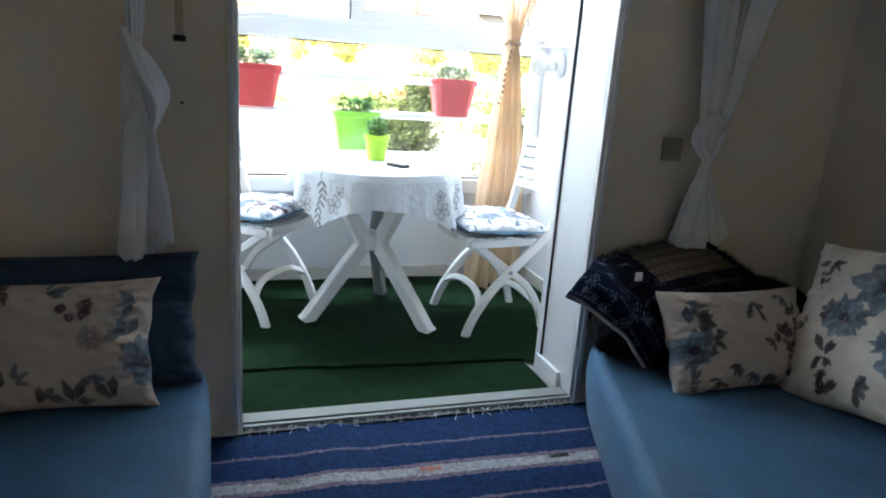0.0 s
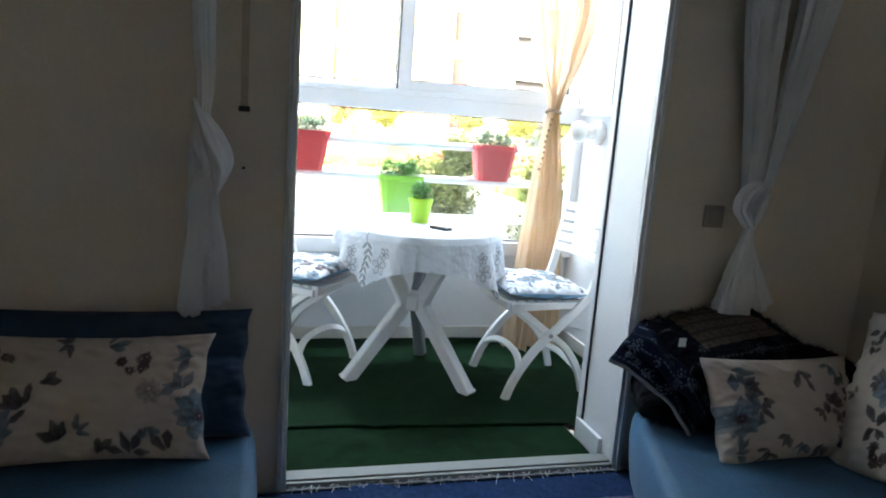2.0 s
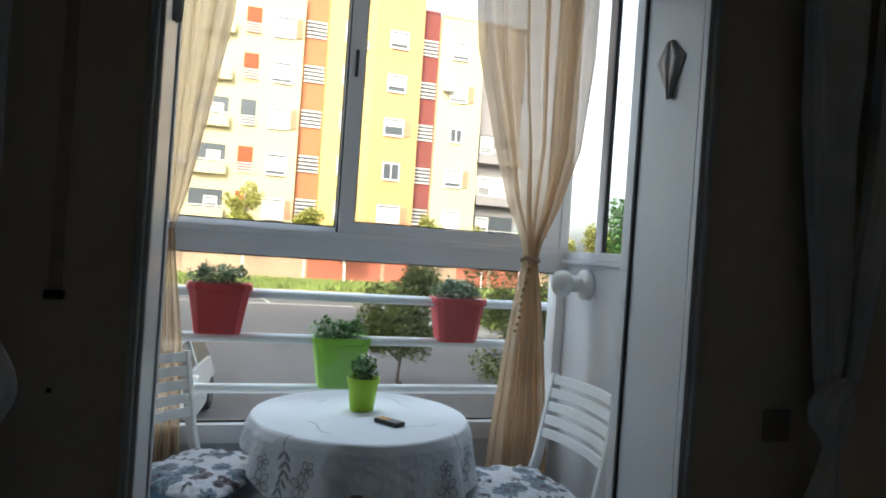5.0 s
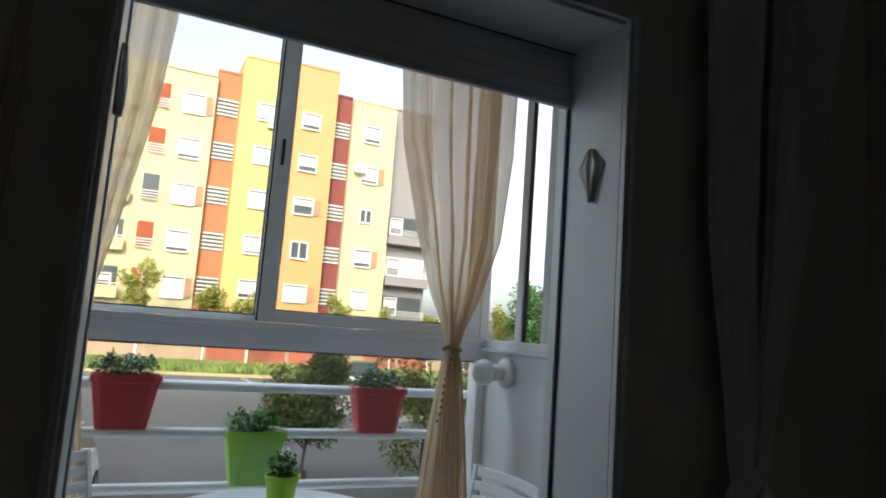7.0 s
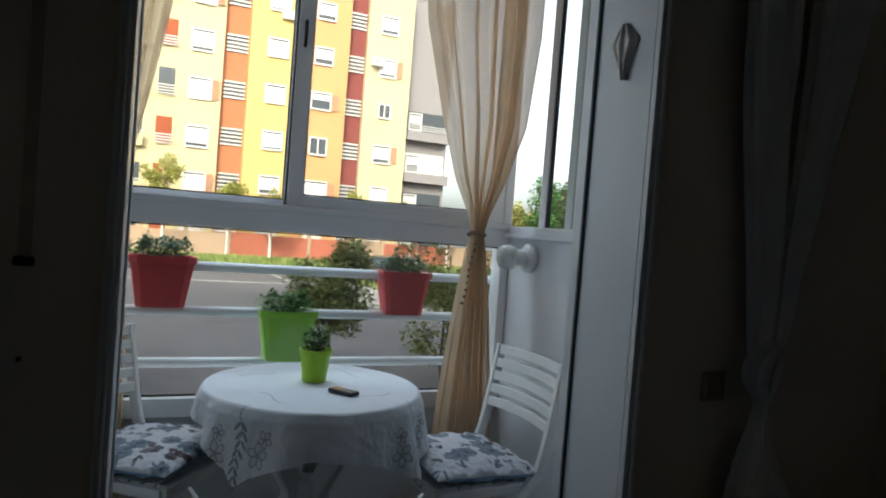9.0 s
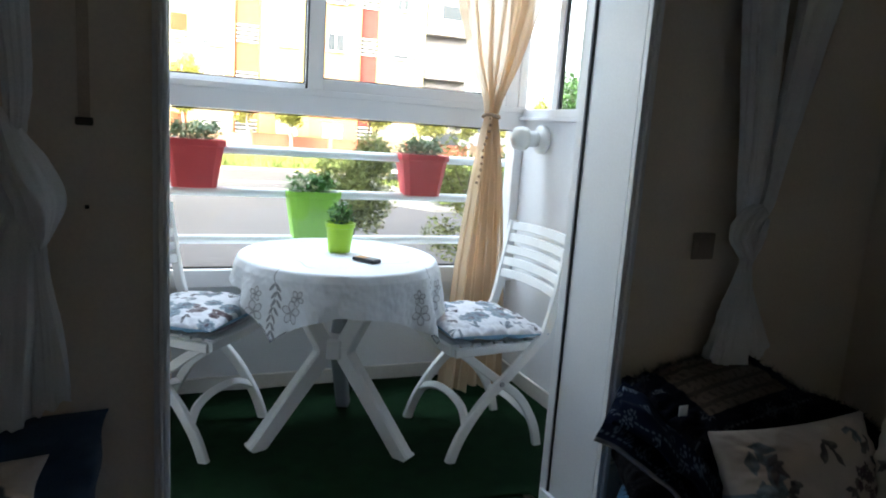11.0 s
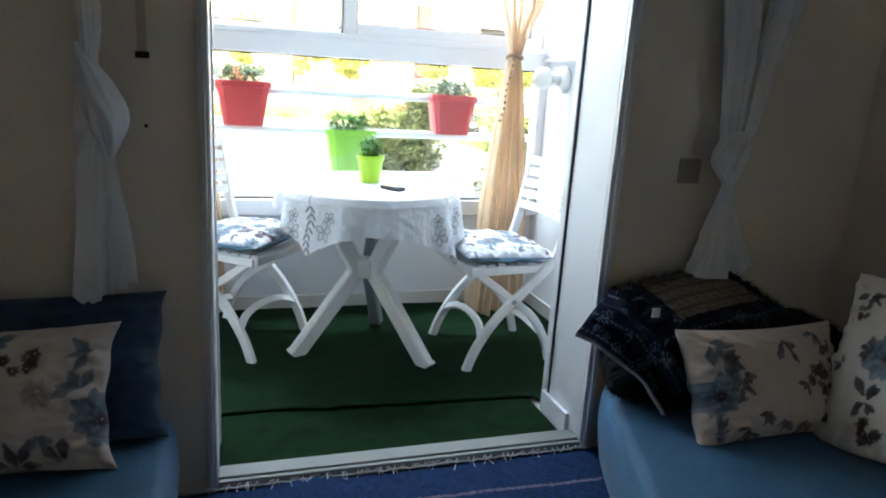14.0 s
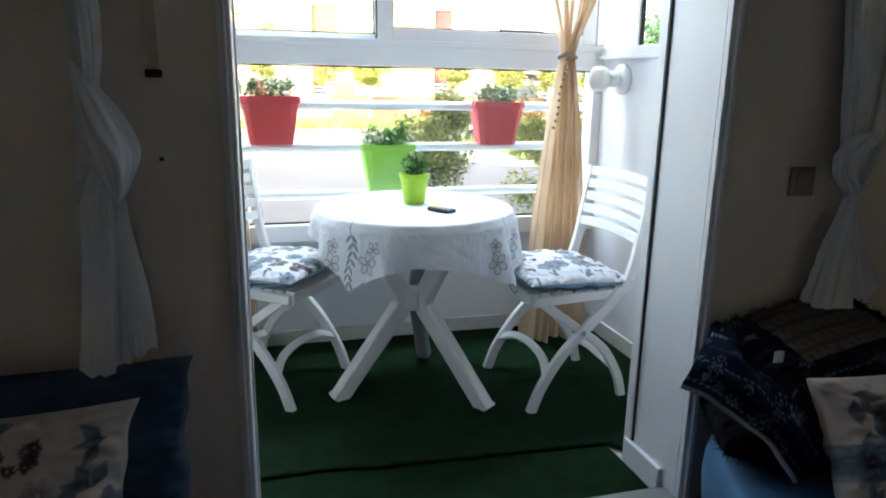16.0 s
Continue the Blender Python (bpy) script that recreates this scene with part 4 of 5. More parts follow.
def house_window(x, z, y, w=1.35, h=1.25, shut=0, half=0):
    f = part("window", boxes(((x - w / 2 - 0.1, y - 0.10, z - h / 2 - 0.1), (x - w / 2, y + 0.02, z + h / 2 + 0.1)), ((x + w / 2, y - 0.10, z - h / 2 - 0.1), (x + w / 2 + 0.1, y + 0.02, z + h / 2 + 0.1)), ((x - w / 2, y - 0.10, z + h / 2), (x + w / 2, y + 0.02, z + h / 2 + 0.1)), ((x - w / 2, y - 0.18, z - h / 2 - 0.12), (x + w / 2, y + 0.02, z - h / 2))), P_WHITE, house, "white window surround")
    part("pane", boxes(((x - w / 2, y - 0.02, z - h / 2), (x + w / 2, y - 0.005, z + h / 2))), M_PANE_SHADE, f, "dark glass")
    if half < 1:
        part("blind", boxes(((x - w / 2 + 0.02, y - 0.06, z - h / 2 + h * half), (x + w / 2 - 0.02, y - 0.025, z + h / 2))), P_WHITE, f, "lowered white blind")
        # dark strip paints the shade under the window lintel
        part("lintel_shade", boxes(((x - w / 2 + 0.01, y - 0.085, z + h / 2 - 0.09), (x + w / 2 - 0.01, y - 0.0605, z + h / 2 - 0.005))), M_PANE_SHADE, f, "dark strip painted as lintel shade")
    if half >= 1:
        part("mullion", boxes(((x - 0.05, y - 0.06, z - h / 2), (x + 0.05, y - 0.022, z + h / 2))), P_WHITE, f)
    if shut:
        part("shutter", boxes(((x + w / 2 + 0.11, y - 0.16, z - h / 2), (x + w / 2 + 0.11 + shut, y - 0.11, z + h / 2))), P_SHUT, f, "open brown shutter")


for k, z in enumerate(ROWS_Z):
    house_window(2.92, z - 0.3, 0.0, 1.3, 1.3, 0.42 if k in (0, 2, 4) else 0, 0.15 if k % 2 else 0.0)
    house_window(7.78, z, -0.35, 1.25, 1.15, 0, (0.12, 0.0, 0.05, 0.1, 0.2, 0)[k])
    house_window(11.0, z, -0.30, (1.2, 1.2, 1.3, 1.1, 1.5, 1.2)[k], 1.1, 0.5 if k in (2, 4) else 0, (0.25, 0.3, 0.55, 1.0, 0.0, 0)[k])
    house_window(15.85, z, 0.0, 1.2 if k != 2 else 0.8, 1.2 if k != 2 else 0.9, 0.45 if k in (1, 3) else 0, (0.2, 0.15, 1.0, 0.2, 0.0, 0)[k])
    # slatted stair openings: a flat dark panel paints the shade behind the slats
    for xc, dy, wd in ((5.15, 0.5, 1.35), (13.47, 0.5, 1.25)):
        o = part("stair_opening", boxes(((xc - wd / 2, dy - 0.03, z - 0.62), (xc + wd / 2, dy - 0.004, z + 0.62))), M_PANE_SHADE, house, "flat panel, stair shade as its dark colour")
        for i in range(5):
            part("slat", boxes(((xc - wd / 2 - 0.04, dy - 0.14, z - 0.58 + 0.265 * i), (xc + wd / 2 + 0.04, dy - 0.035, z - 0.47 + 0.265 * i))), P_WHITE, o)
    # red recessed balconies beside the cream wall windows
    b = part("balcony", boxes(((0.35, -0.03, z - 1.0), (1.35, -0.004, z + 0.75))), P_BALC if k != 2 else M_PANE_SHADE, house, "recessed brick red balcony")
    for i in range(4):
        part("rail", boxes(((0.32, -0.30, z - 1.0 + 0.18 * i), (1.38, -0.24, z - 0.93 + 0.18 * i))), P_WHITE, b)
    # loggias further along: flat panels, most coloured dark for the shade inside
    lg = part("loggia", boxes(((-2.6, -0.03, z - 1.0), (-0.45, -0.004, z + 0.7))), M_PANE_SHADE if k > 1 else P_CREAM, house, "loggia as a flat panel, shade only as dark colour")
    part("front", boxes(((-2.7, -0.55, z - 1.35), (-0.35, -0.40, z - 0.55)), ((-2.7, -0.40, z - 1.35), (-0.35, -0.031, z - 1.2))), P_CREAM, lg)
    part("rail", boxes(((-2.68, -0.52, z - 0.45), (-0.37, -0.46, z - 0.38))), P_WHITE, lg)
    house_window(-1.2, z - 0.25, -0.032, 0.7, 0.8, 0, 0.5)
    if k in (2, 3, 4, 5):
        gl = part("loggia", boxes(((18.0, 1.165, z - 1.15), (21.4, 1.196, z + 0.55))), M_PANE_SHADE if k != 3 else P_WHITE, house, "loggia as a flat panel, shade only as dark colour")
        part("front", boxes(((17.9, 0.2, z - 1.75), (21.5, 0.35, z - 1.05)), ((17.9, 0.35, z - 1.75), (21.5, 1.16, z - 1.6))), P_GREY, gl)
        for i in range(3):
            part("rail", boxes(((17.92, 0.24, z - 0.95 + 0.16 * i), (21.48, 0.30, z - 0.90 + 0.16 * i))), P_WHITE, gl)
        house_window(18.8, z - 0.25, 1.16, 0.9, 1.2, 0, 0.4)
for x, z in ((8.3, 15.35), (-3.2, 6.1), (14.9, 13.3)):
    ac = part("air_conditioner", boxes(((x - 0.42, -0.75, z - 0.3), (x + 0.42, -0.38, z + 0.3)), bevel=0.03), P_WHITE, house, "white outdoor unit")
    fan = lathe([(0.22, 0.0), (0.22, 0.02), (0.05, 0.03)], 16)
    bmesh.ops.transform(fan, matrix=pose(x - 0.08, -0.752, z, 90, 0, 0), verts=fan.verts[:])
    part("fan_grille", fan, M_PLASTG, ac)


# ---- trees ----
def tree(x, y, z, height, trunk, crown, seed, leaf, size, n, label, group, pale=False):
    t = thing("tree", label, "tree", group, loc=(x, y, z))
    r = np.random.default_rng(seed)
    r0 = 0.035 + 0.012 * height
    top = (r.normal(0, 0.1), r.normal(0, 0.1), height * 0.9)
    part("trunk", sweep(curve_pts([(0, 0, -0.1), (r.normal(0, 0.05), r.normal(0, 0.05), trunk * 0.6), (r.normal(0, 0.08), r.normal(0, 0.08), trunk * 1.2), top], 4), [(r0 * (1 - 0.8 * i / 12), r0 * (1 - 0.8 * i / 12)) for i in range(13)], side=(0, 1, 0), n=8), P_WHITE if pale else M_BARK, t, "whitewashed trunk" if pale else "")
    V, F = [], []
    for k in range(9):
        a = r.uniform(0, 6.28)
        h0 = trunk + (height - trunk) * r.uniform(0.0, 0.6)
        tip = (crown * 0.75 * math.cos(a) * r.uniform(0.6, 1), crown * 0.75 * math.sin(a) * r.uniform(0.6, 1), h0 + (height - trunk) * r.uniform(0.15, 0.35))
        part("limb", sweep([(0, 0, h0), (tip[0] * 0.5, tip[1] * 0.5, h0 + 0.4 * (tip[2] - h0)), tip], [(r0 * 0.4, r0 * 0.4), (r0 * 0.28, r0 * 0.28), (r0 * 0.1, r0 * 0.1)], side=(0, 1, 0.2), n=6), M_BARK, t)
        for c in range(3):
            p = np.array(tip) * (1 - 0.22 * c) + r.normal(0, crown * 0.12, 3) + np.array((0, 0, h0 * 0.22 * c))
            v, f = leaves(n // 27, p, (crown * r.uniform(0.25, 0.45), crown * r.uniform(0.25, 0.45), (height - trunk) * r.uniform(0.10, 0.2)), size, seed * 31 + k * 5 + c, 0.8)
            F += [tuple(i + len(V) for i in q) for q in f]
            V += v
    leaf_part("crown", V, F, leaf, t)


tree(4.10, 16.0, ground_z(16), 3.65, 0.35, 1.05, 3, M_FOL, 0.12, 12500, "slim young street tree with olive green leaves", "street trees")
tree(6.30, 14.3, ground_z(14), 3.1, 0.25, 1.05, 4, M_FOL, 0.11, 6500, "sparse leafy shrub beside the street", "shrubs")
tree(10.6, 25.3, ground_z(25), 1.5, 0.3, 1.0, 5, M_FOL, 0.14, 2400, "low leafy shrub on the traffic island", "shrubs")
for i, (x, h) in enumerate(((-4.5, 4.4), (1.05, 5.9), (4.8, 5.0), (7.3, 4.3), (12.9, 5.0), (17.0, 4.0), (19.4, 4.3), (22.5, 4.8), (26.0, 5.4))):
    tree(x, 43.6 + 0.5 * (i % 3), ground_z(44), h, h * 0.42, 1.25, 40 + i, M_LEAFY, 0.26, 3200, "young street tree with sunlit yellow-green leaves", "trees along the grass", pale=True)
for i, (x, y, h) in enumerate(((24, 38, 7.0), (29, 41, 8.5), (21.5, 33, 5.0), (34, 46, 10), (40, 50, 11), (13.2, 18.5, 5.2), (11.2, 13.0, 4.4))):
    tree(x, y, ground_z(y), h, h * 0.25, h * 0.34, 70 + i, M_FOL if i > 4 else M_LEAF, 0.26, 6000, "leafy broad tree beside the street", "trees beside the street")


# ---- parked cars ----
def car(x, y, rz, paint_m, label):
    c = thing("car", label, "car", "parked cars", loc=(x, y, ground_z(y)), rz=rz)
    prof = [(-2.0, 0.30, 0.62, 0.74), (-1.95, 0.28, 0.82, 0.80), (-1.2, 0.22, 0.93, 0.84), (-0.6, 0.2, 0.98, 0.86), (0.6, 0.2, 0.98, 0.86), (1.5, 0.22, 0.96, 0.85), (1.95, 0.28, 0.86, 0.80), (2.0, 0.34, 0.7, 0.74)]
    bm = bmesh.new()
    rings = []
    for px, z0, z1, w in prof:
        rings.append([bm.verts.new(q) for q in ((px, -w, z0), (px, -w - 0.02, (z0 + z1) / 2), (px, -w + 0.06, z1), (px, w - 0.06, z1), (px, w + 0.02, (z0 + z1) / 2), (px, w, z0))])
    for a, b in zip(rings, rings[1:]):
        for i in range(6):
            bm.faces.new((a[i], a[(i + 1) % 6], b[(i + 1) % 6], b[i]))
    bm.faces.new(rings[0])
    bm.faces.new(rings[-1])
    body = part("body", bm, paint_m, c)
    part("roof", sweep([(-0.62, 0, 1.40), (0.0, 0, 1.46), (1.2, 0, 1.42), (1.6, 0, 1.33)], [(0.02, 0.56), (0.025, 0.60), (0.025, 0.60), (0.02, 0.56)], side=(0, 1, 0)), paint_m, c)
    cab = bmesh.new()
    lo, hi = [(-1.25, -0.76), (1.85, -0.74), (1.85, 0.74), (-1.25, 0.76)], [(-0.60, -0.55), (1.55, -0.55), (1.55, 0.55), (-0.60, 0.55)]
    a = [cab.verts.new((p[0], p[1], 0.93)) for p in lo]
    b = [cab.verts.new((p[0], p[1], 1.40)) for p in hi]
    for i in range(4):
        cab.faces.new((a[i - 1], a[i], b[i], b[i - 1]))
    cab.faces.new(b)
    part("glasshouse", cab, M_PANE_SHADE, c, "dark car windows")
    for sx, px in ((1, 0.45), (-1, 0.45)):
        part("pillar", sweep([(px, sx * 0.755, 0.93), (px + 0.05, sx * 0.57, 1.41)], (0.04, 0.015), side=(0, 1, 0.4)), paint_m, c)
        part("front_pillar", sweep([(-1.22, sx * 0.75, 0.94), (-0.60, sx * 0.56, 1.41)], (0.035, 0.02), side=(0, 1, 0.4)), paint_m, c)
        part("mirror", boxes(((-0.95, sx * 0.93 - 0.08, 0.93), (-0.8, sx * 0.93 + 0.08, 1.06)), bevel=0.03), paint_m, c)
        part("headlight", boxes(((-2.02, sx * 0.58 - 0.16, 0.60), (-1.88, sx * 0.58 + 0.16, 0.76)), bevel=0.03), M_LAMPG, c, "clear headlight")
        for wx in (-1.3, 1.3):
            tyre = lathe([(0.20, -0.1), (0.30, -0.1), (0.315, -0.06), (0.315, 0.06), (0.30, 0.1), (0.20, 0.1)], 24)
            bmesh.ops.transform(tyre, matrix=pose(wx, sx * 0.78, 0.31, 90, 0, 0), verts=tyre.verts[:])
            wheel = part("wheel", tyre, M_DARK, c)
            rim = lathe([(0.19, -0.105), (0.17, -0.11), (0.05, -0.10), (0.05, 0.10), (0.17, 0.11), (0.19, 0.105)], 18)
            bmesh.ops.transform(rim, matrix=pose(wx, sx * 0.78, 0.31, 90, 0, 0), verts=rim.verts[:])
            part("rim", rim, M_STEEL, wheel)


M_CARW, M_CARD = mat("white_car_paint", (0.78, 0.79, 0.80), 0.2, 0.02, 2, 0.0, 20), mat("dark_car_paint", (0.03, 0.03, 0.035), 0.2, 0.02, 2, 0.0, 20)
car(-1.05, 13.2, 82, M_CARW, "white parked hatchback car in the street")
car(11.5, 33.8, 72, M_CARD, "dark parked car beside the grass")

# ---- sofas ----
def sofa(name, outline, z1, label):
    """A low upholstered divan: bulging sides, rounded top edge, slightly uneven seat."""
    bm = bmesh.new()
    pts = [Vector((x, y, 0)) for x, y in outline]
    cen = sum(pts, Vector()) / len(pts)
    dense = []
    for i, p in enumerate(pts):
        q = pts[(i + 1) % len(pts)]
        k = max(2, int((q - p).length / 0.05))
        dense += [p.lerp(q, t / k) for t in range(k)]
    for _ in range(3):
        dense = [(dense[i - 1] + dense[i] * 2 + dense[(i + 1) % len(dense)]) / 4 for i in range(len(dense))]
    rings = []
    for inset, z in ((0.030, 0.0), (0.014, 0.03), (0.002, 0.10), (-0.004, 0.17), (0.0, z1 - 0.045), (0.008, z1 - 0.018), (0.022, z1 - 0.004), (0.045, z1)):
        ring = []
        for i, p in enumerate(dense):
            d = (dense[(i + 1) % len(dense)] - dense[i - 1])
            nrm = Vector((d.y, -d.x, 0)).normalized()
            q = p - nrm * (inset + 0.004 * ripple(p.x * 3, p.y * 3, z * 4))
            ring.append(bm.verts.new((q.x, q.y, z)))
        rings.append(ring)
    n = len(dense)
    for a, b in zip(rings, rings[1:]):
        for i in range(n):
            bm.faces.new((a[i], a[(i + 1) % n], b[(i + 1) % n], b[i]))
    bm.faces.new(list(reversed(rings[0])))
    bm.faces.new(rings[-1])
    ob = to_ob(name, bm, M_VELVET, True)
    return tagged(ob, label, "sofa", "blue divans")


SZ = 0.278
sofa("divan", [(-1.33, 0.95), (-0.105, 0.95), (-0.105, 1.5), (-0.118, 2.13), (-1.33, 2.13)], SZ, "low light blue velvet divan beside the balcony doorway")
sofa("divan", [(0.62, -0.72), (2.13, -0.72), (2.13, 2.13), (1.19, 2.13), (1.085, 1.88), (0.985, 1.60), (0.87, 1.28), (0.76, 0.9), (0.66, 0.4)], SZ, "low light blue velvet corner divan along the wall")


def upright(c, up, right, roll=0.0):
    """A pose whose local y runs along up and local x along right."""
    u, r = Vector(up).normalized(), Vector(right)
    r = (r - u * r.dot(u)).normalized()
    f = r.cross(u)
    return Matrix(((r.x, u.x, f.x, c[0]), (r.y, u.y, f.y, c[1]), (r.z, u.z, f.z, c[2]), (0, 0, 0, 1))) @ pose(0, 0, 0, 0, 0, roll)


pillow("back_cushion", 0.72, 0.37, 0.15, 51, upright((-0.495, 2.035, 0.452), (0, 0.14, 0.34), (1, 0, 0.01)), "dark navy velvet back cushion leaning on the wall", M_NAVY, pinch=0.05, power=0.33)
LEFT_PRINT = [("p", 0.16, 0.01, 0.035, 0.4), ("l", -0.06, -0.12, 0.06, 2.0), ("g", -0.02, -0.10, 0.05, 0.6), ("d", 0.12, 0.085, 0.042, 0), ("l", -0.11, 0.03, 0.055, 0.5), ("l", -0.15, -0.03, 0.06, 2.6), ("g", 0.26, 0.10, 0.060, 3.4),
              ("g", 0.25, 0.02, 0.055, 2.6), ("b", 0.285, -0.06, 0.055, 2.0), ("l", 0.11, -0.155, 0.060, 1.5), ("l", 0.20, -0.15, 0.062, 1.9), ("l", 0.03, -0.16, 0.050, 1.1), ("g", 0.16, -0.09, 0.045, 5.0), ("l", -0.05, 0.145, 0.05, 3.4),
              ("g", 0.04, 0.14, 0.05, 0.3), ("d", -0.24, 0.10, 0.04, 0), ("b", -0.25, -0.10, 0.065, 1.2), ("l", -0.22, 0.0, 0.06, 4.2)]
RIGHT_PRINT = [("g", -0.22, 0.11, 0.062, 5.4), ("g", -0.20, 0.04, 0.066, 5.8), ("b", -0.235, -0.03, 0.055, 0.3), ("l", -0.17, 0.0, 0.055, 5.6), ("g", -0.24, -0.13, 0.05, 0.5), ("l", 0.02, 0.115, 0.062, 5.0), ("d", 0.11, 0.00, 0.046, 0),
               ("l", 0.07, -0.02, 0.04, 3.8), ("l", -0.08, -0.09, 0.05, 4.2), ("g", -0.02, -0.12, 0.05, 4.6), ("l", -0.14, -0.13, 0.045, 4.4), ("l", 0.20, 0.10, 0.062, 3.9), ("l", 0.23, 0.02, 0.06, 3.2), ("g", 0.16, 0.13, 0.05, 4.4), ("g", 0.17, -0.11, 0.05, 2.4), ("g", -0.21, 0.08, 0.05, 0.2), ("l", -0.19, 0.07, 0.05, 5.9), ("l", -0.15, 0.03, 0.045, 5.5), ("l", 0.05, -0.13, 0.05, 4.9), ("d", 0.14, -0.03, 0.03, 0)]
LARGE_PRINT = [("b", 0.03, 0.135, 0.085, 4.3), ("b", -0.07, 0.005, 0.066, 0.6), ("g", -0.02, 0.03, 0.06, 5.7), ("l", -0.12, 0.02, 0.045, 3.2), ("l", -0.095, -0.115, 0.066, 1.4), ("l", -0.09, -0.14, 0.05, 4.6), ("d", -0.20, 0.14, 0.030, 0), ("l", -0.19, 0.20, 0.05, 5.2),
               ("d", -0.07, -0.215, 0.045, 0), ("l", 0.03, -0.20, 0.055, 5.9), ("b", 0.16, -0.10, 0.075, 2.2), ("g", 0.10, -0.06, 0.06, 3.0), ("l", 0.10, 0.06, 0.05, 5.0), ("b", 0.20, 0.10, 0.07, 1.0), ("l", -0.21, -0.03, 0.04, 3.3), ("d", 0.20, -0.21, 0.04, 0), ("l", -0.19, -0.21, 0.05, 2.3)]
pillow("floral_cushion", 0.60, 0.345, 0.17, 52, upright((-0.535, 1.930, 0.428), (0.0, 0.17, 0.29), (1, 0.05, 0.075)), "cream cushion with blue and dark flower print, on the divan", None, floral(0.60, 0.345, 230, 140, 5, LEFT_PRINT), None, "floral cushions", 230, 140, pinch=0.085)
pillow("floral_cushion", 0.555, 0.33, 0.19, 53, upright((1.498, 1.745, 0.404), (0.0, 0.15, 0.27), (1, 0.06, 0.075)), "cream cushion with dusty blue flower print, before the blankets", None, floral(0.555, 0.33, 210, 140, 9, RIGHT_PRINT), None, "floral cushions", 210, 140, pinch=0.085)
pillow("floral_cushion", 0.54, 0.555, 0.17, 54, upright((1.765, 1.49, 0.515), (0.23, 0.10, 0.43), (0.03, -1, 0.02), 2), "large cream cushion with blue peony print, leaning upright", None, floral(0.54, 0.555, 190, 190, 14, LARGE_PRINT, np.array((0.68, 0.62, 0.56))), None, "floral cushions", 190, 190, pinch=0.09)

# ---- folded blankets in the corner ----
def motifs(w, h, nu, nv, base, ink):
    """Dark woven ground with a border line and scattered ring and blossom motifs."""
    X, Y = np.meshgrid(np.linspace(0, w, nu), np.linspace(0, h, nv))
    C = np.ones((nv, nu, 3)) * np.array(base)
    r = random.Random(12)
    for _ in range(int(w * h * 330)):
        cx, cy, s = r.uniform(0, w), r.uniform(0, h), r.uniform(0.009, 0.019)
        d, a = np.hypot(X - cx, Y - cy), np.arctan2(Y - cy, X - cx)
        ring = (np.abs(d - s * (0.8 + 0.25 * np.cos(r.choice((4, 5, 6)) * a))) < 0.0022) | (d < 0.22 * s)
        C = np.where(ring[..., None], np.array(ink) * r.uniform(0.35, 1.0), C)
    edge = np.abs(np.minimum(Y, h - Y) - 0.025) < 0.003
    return np.where((edge & (np.sin(X * 330) > -0.3))[..., None], np.array(ink) * 0.7, C)


def fold_stack(name, rows, colors, thick, m, label, category, material=None):
    """A cloth folded over itself several times: one sheet running to and fro, its layers sagging at the ends."""
    nu, nv = 90, 90
    w, d, layers = rows
    P = np.zeros((nv, nu, 3))
    for j in range(nv):
        v = j / (nv - 1) * layers
        k, f = int(min(v, layers - 1e-6)), v - int(min(v, layers - 1e-6))
        y = (f if k % 2 == 0 else 1 - f) - 0.5
        for i in range(nu):
            u = i / (nu - 1) - 0.5
            bulge = thick * (k + (0.5 - 0.5 * math.cos(math.pi * f)) * 0.8)
            sag = -0.22 * max(0, abs(u + 0.05) - 0.28) ** 1.4 - 0.10 * max(0, -y - 0.25)
            P[j, i] = (u * w * (1 - 0.03 * k), y * d * (1 - 0.04 * k) + 0.01 * ripple(u * 4, k, 2), bulge + sag + 0.016 * ripple(u * 4 + k, y * 5, 7))
    ob = sheet(name, P, material or M_PRINT, None, colors, thick=0.012)
    ob.matrix_basis = m
    return tagged(ob, label, category, "folded blankets")


NAVY_P = motifs(0.40, 0.60, 90, 90, (0.005, 0.011, 0.030), (0.15, 0.20, 0.27))
RUG_P = motifs(0.46, 0.30, 130, 90, (0.005, 0.007, 0.015), (0.10, 0.11, 0.13))
TX, TY = np.meshgrid(np.linspace(0, 0.46, 130), np.linspace(0, 0.30, 90))
tan = np.where((np.sin(TY * 130) > 0.55)[..., None], np.array((0.075, 0.060, 0.050)), np.array((0.135, 0.108, 0.085)))
tan = np.where(((np.sin(TX * 210 + 3 * np.sin(TY * 57)) * np.sin(TY * 97 + 2 * np.sin(TX * 31)) > 0.4))[..., None], np.array((0.085, 0.068, 0.055)), tan)
RUG_P = np.where(((TX > 0.09) & (TX < 0.40) & (TY > 0.075))[..., None], tan, RUG_P)
NAVY_P[:1] = (0.30, 0.30, 0.32)
fold_stack("folded_blanket", (0.33, 0.30, 2), NAVY_P, 0.035, pose(1.202, 1.949, 0.462, 0, 0, 0) @ pose(0, 0, 0, 6, 32, -40), "folded navy blanket with pale woven pattern and white lining", "blanket", M_WOOL)
pillow("folded_rug", 0.46, 0.30, 0.09, 63, pose(1.42, 1.985, 0.555, 0, 0, 0) @ pose(0, 0, 0, 16, -7, 6), "folded brown patterned rug with a white tag, on the blankets", M_WOOL, RUG_P, None, "folded blankets", 130, 90, "rug", power=0.22, pinch=0.0)
SHAWL_SHADOW = mat("black_wool_and_shadow", (0.006, 0.006, 0.008), 0.95, 0.3, 15, 0.8, 220, spec=0.1)
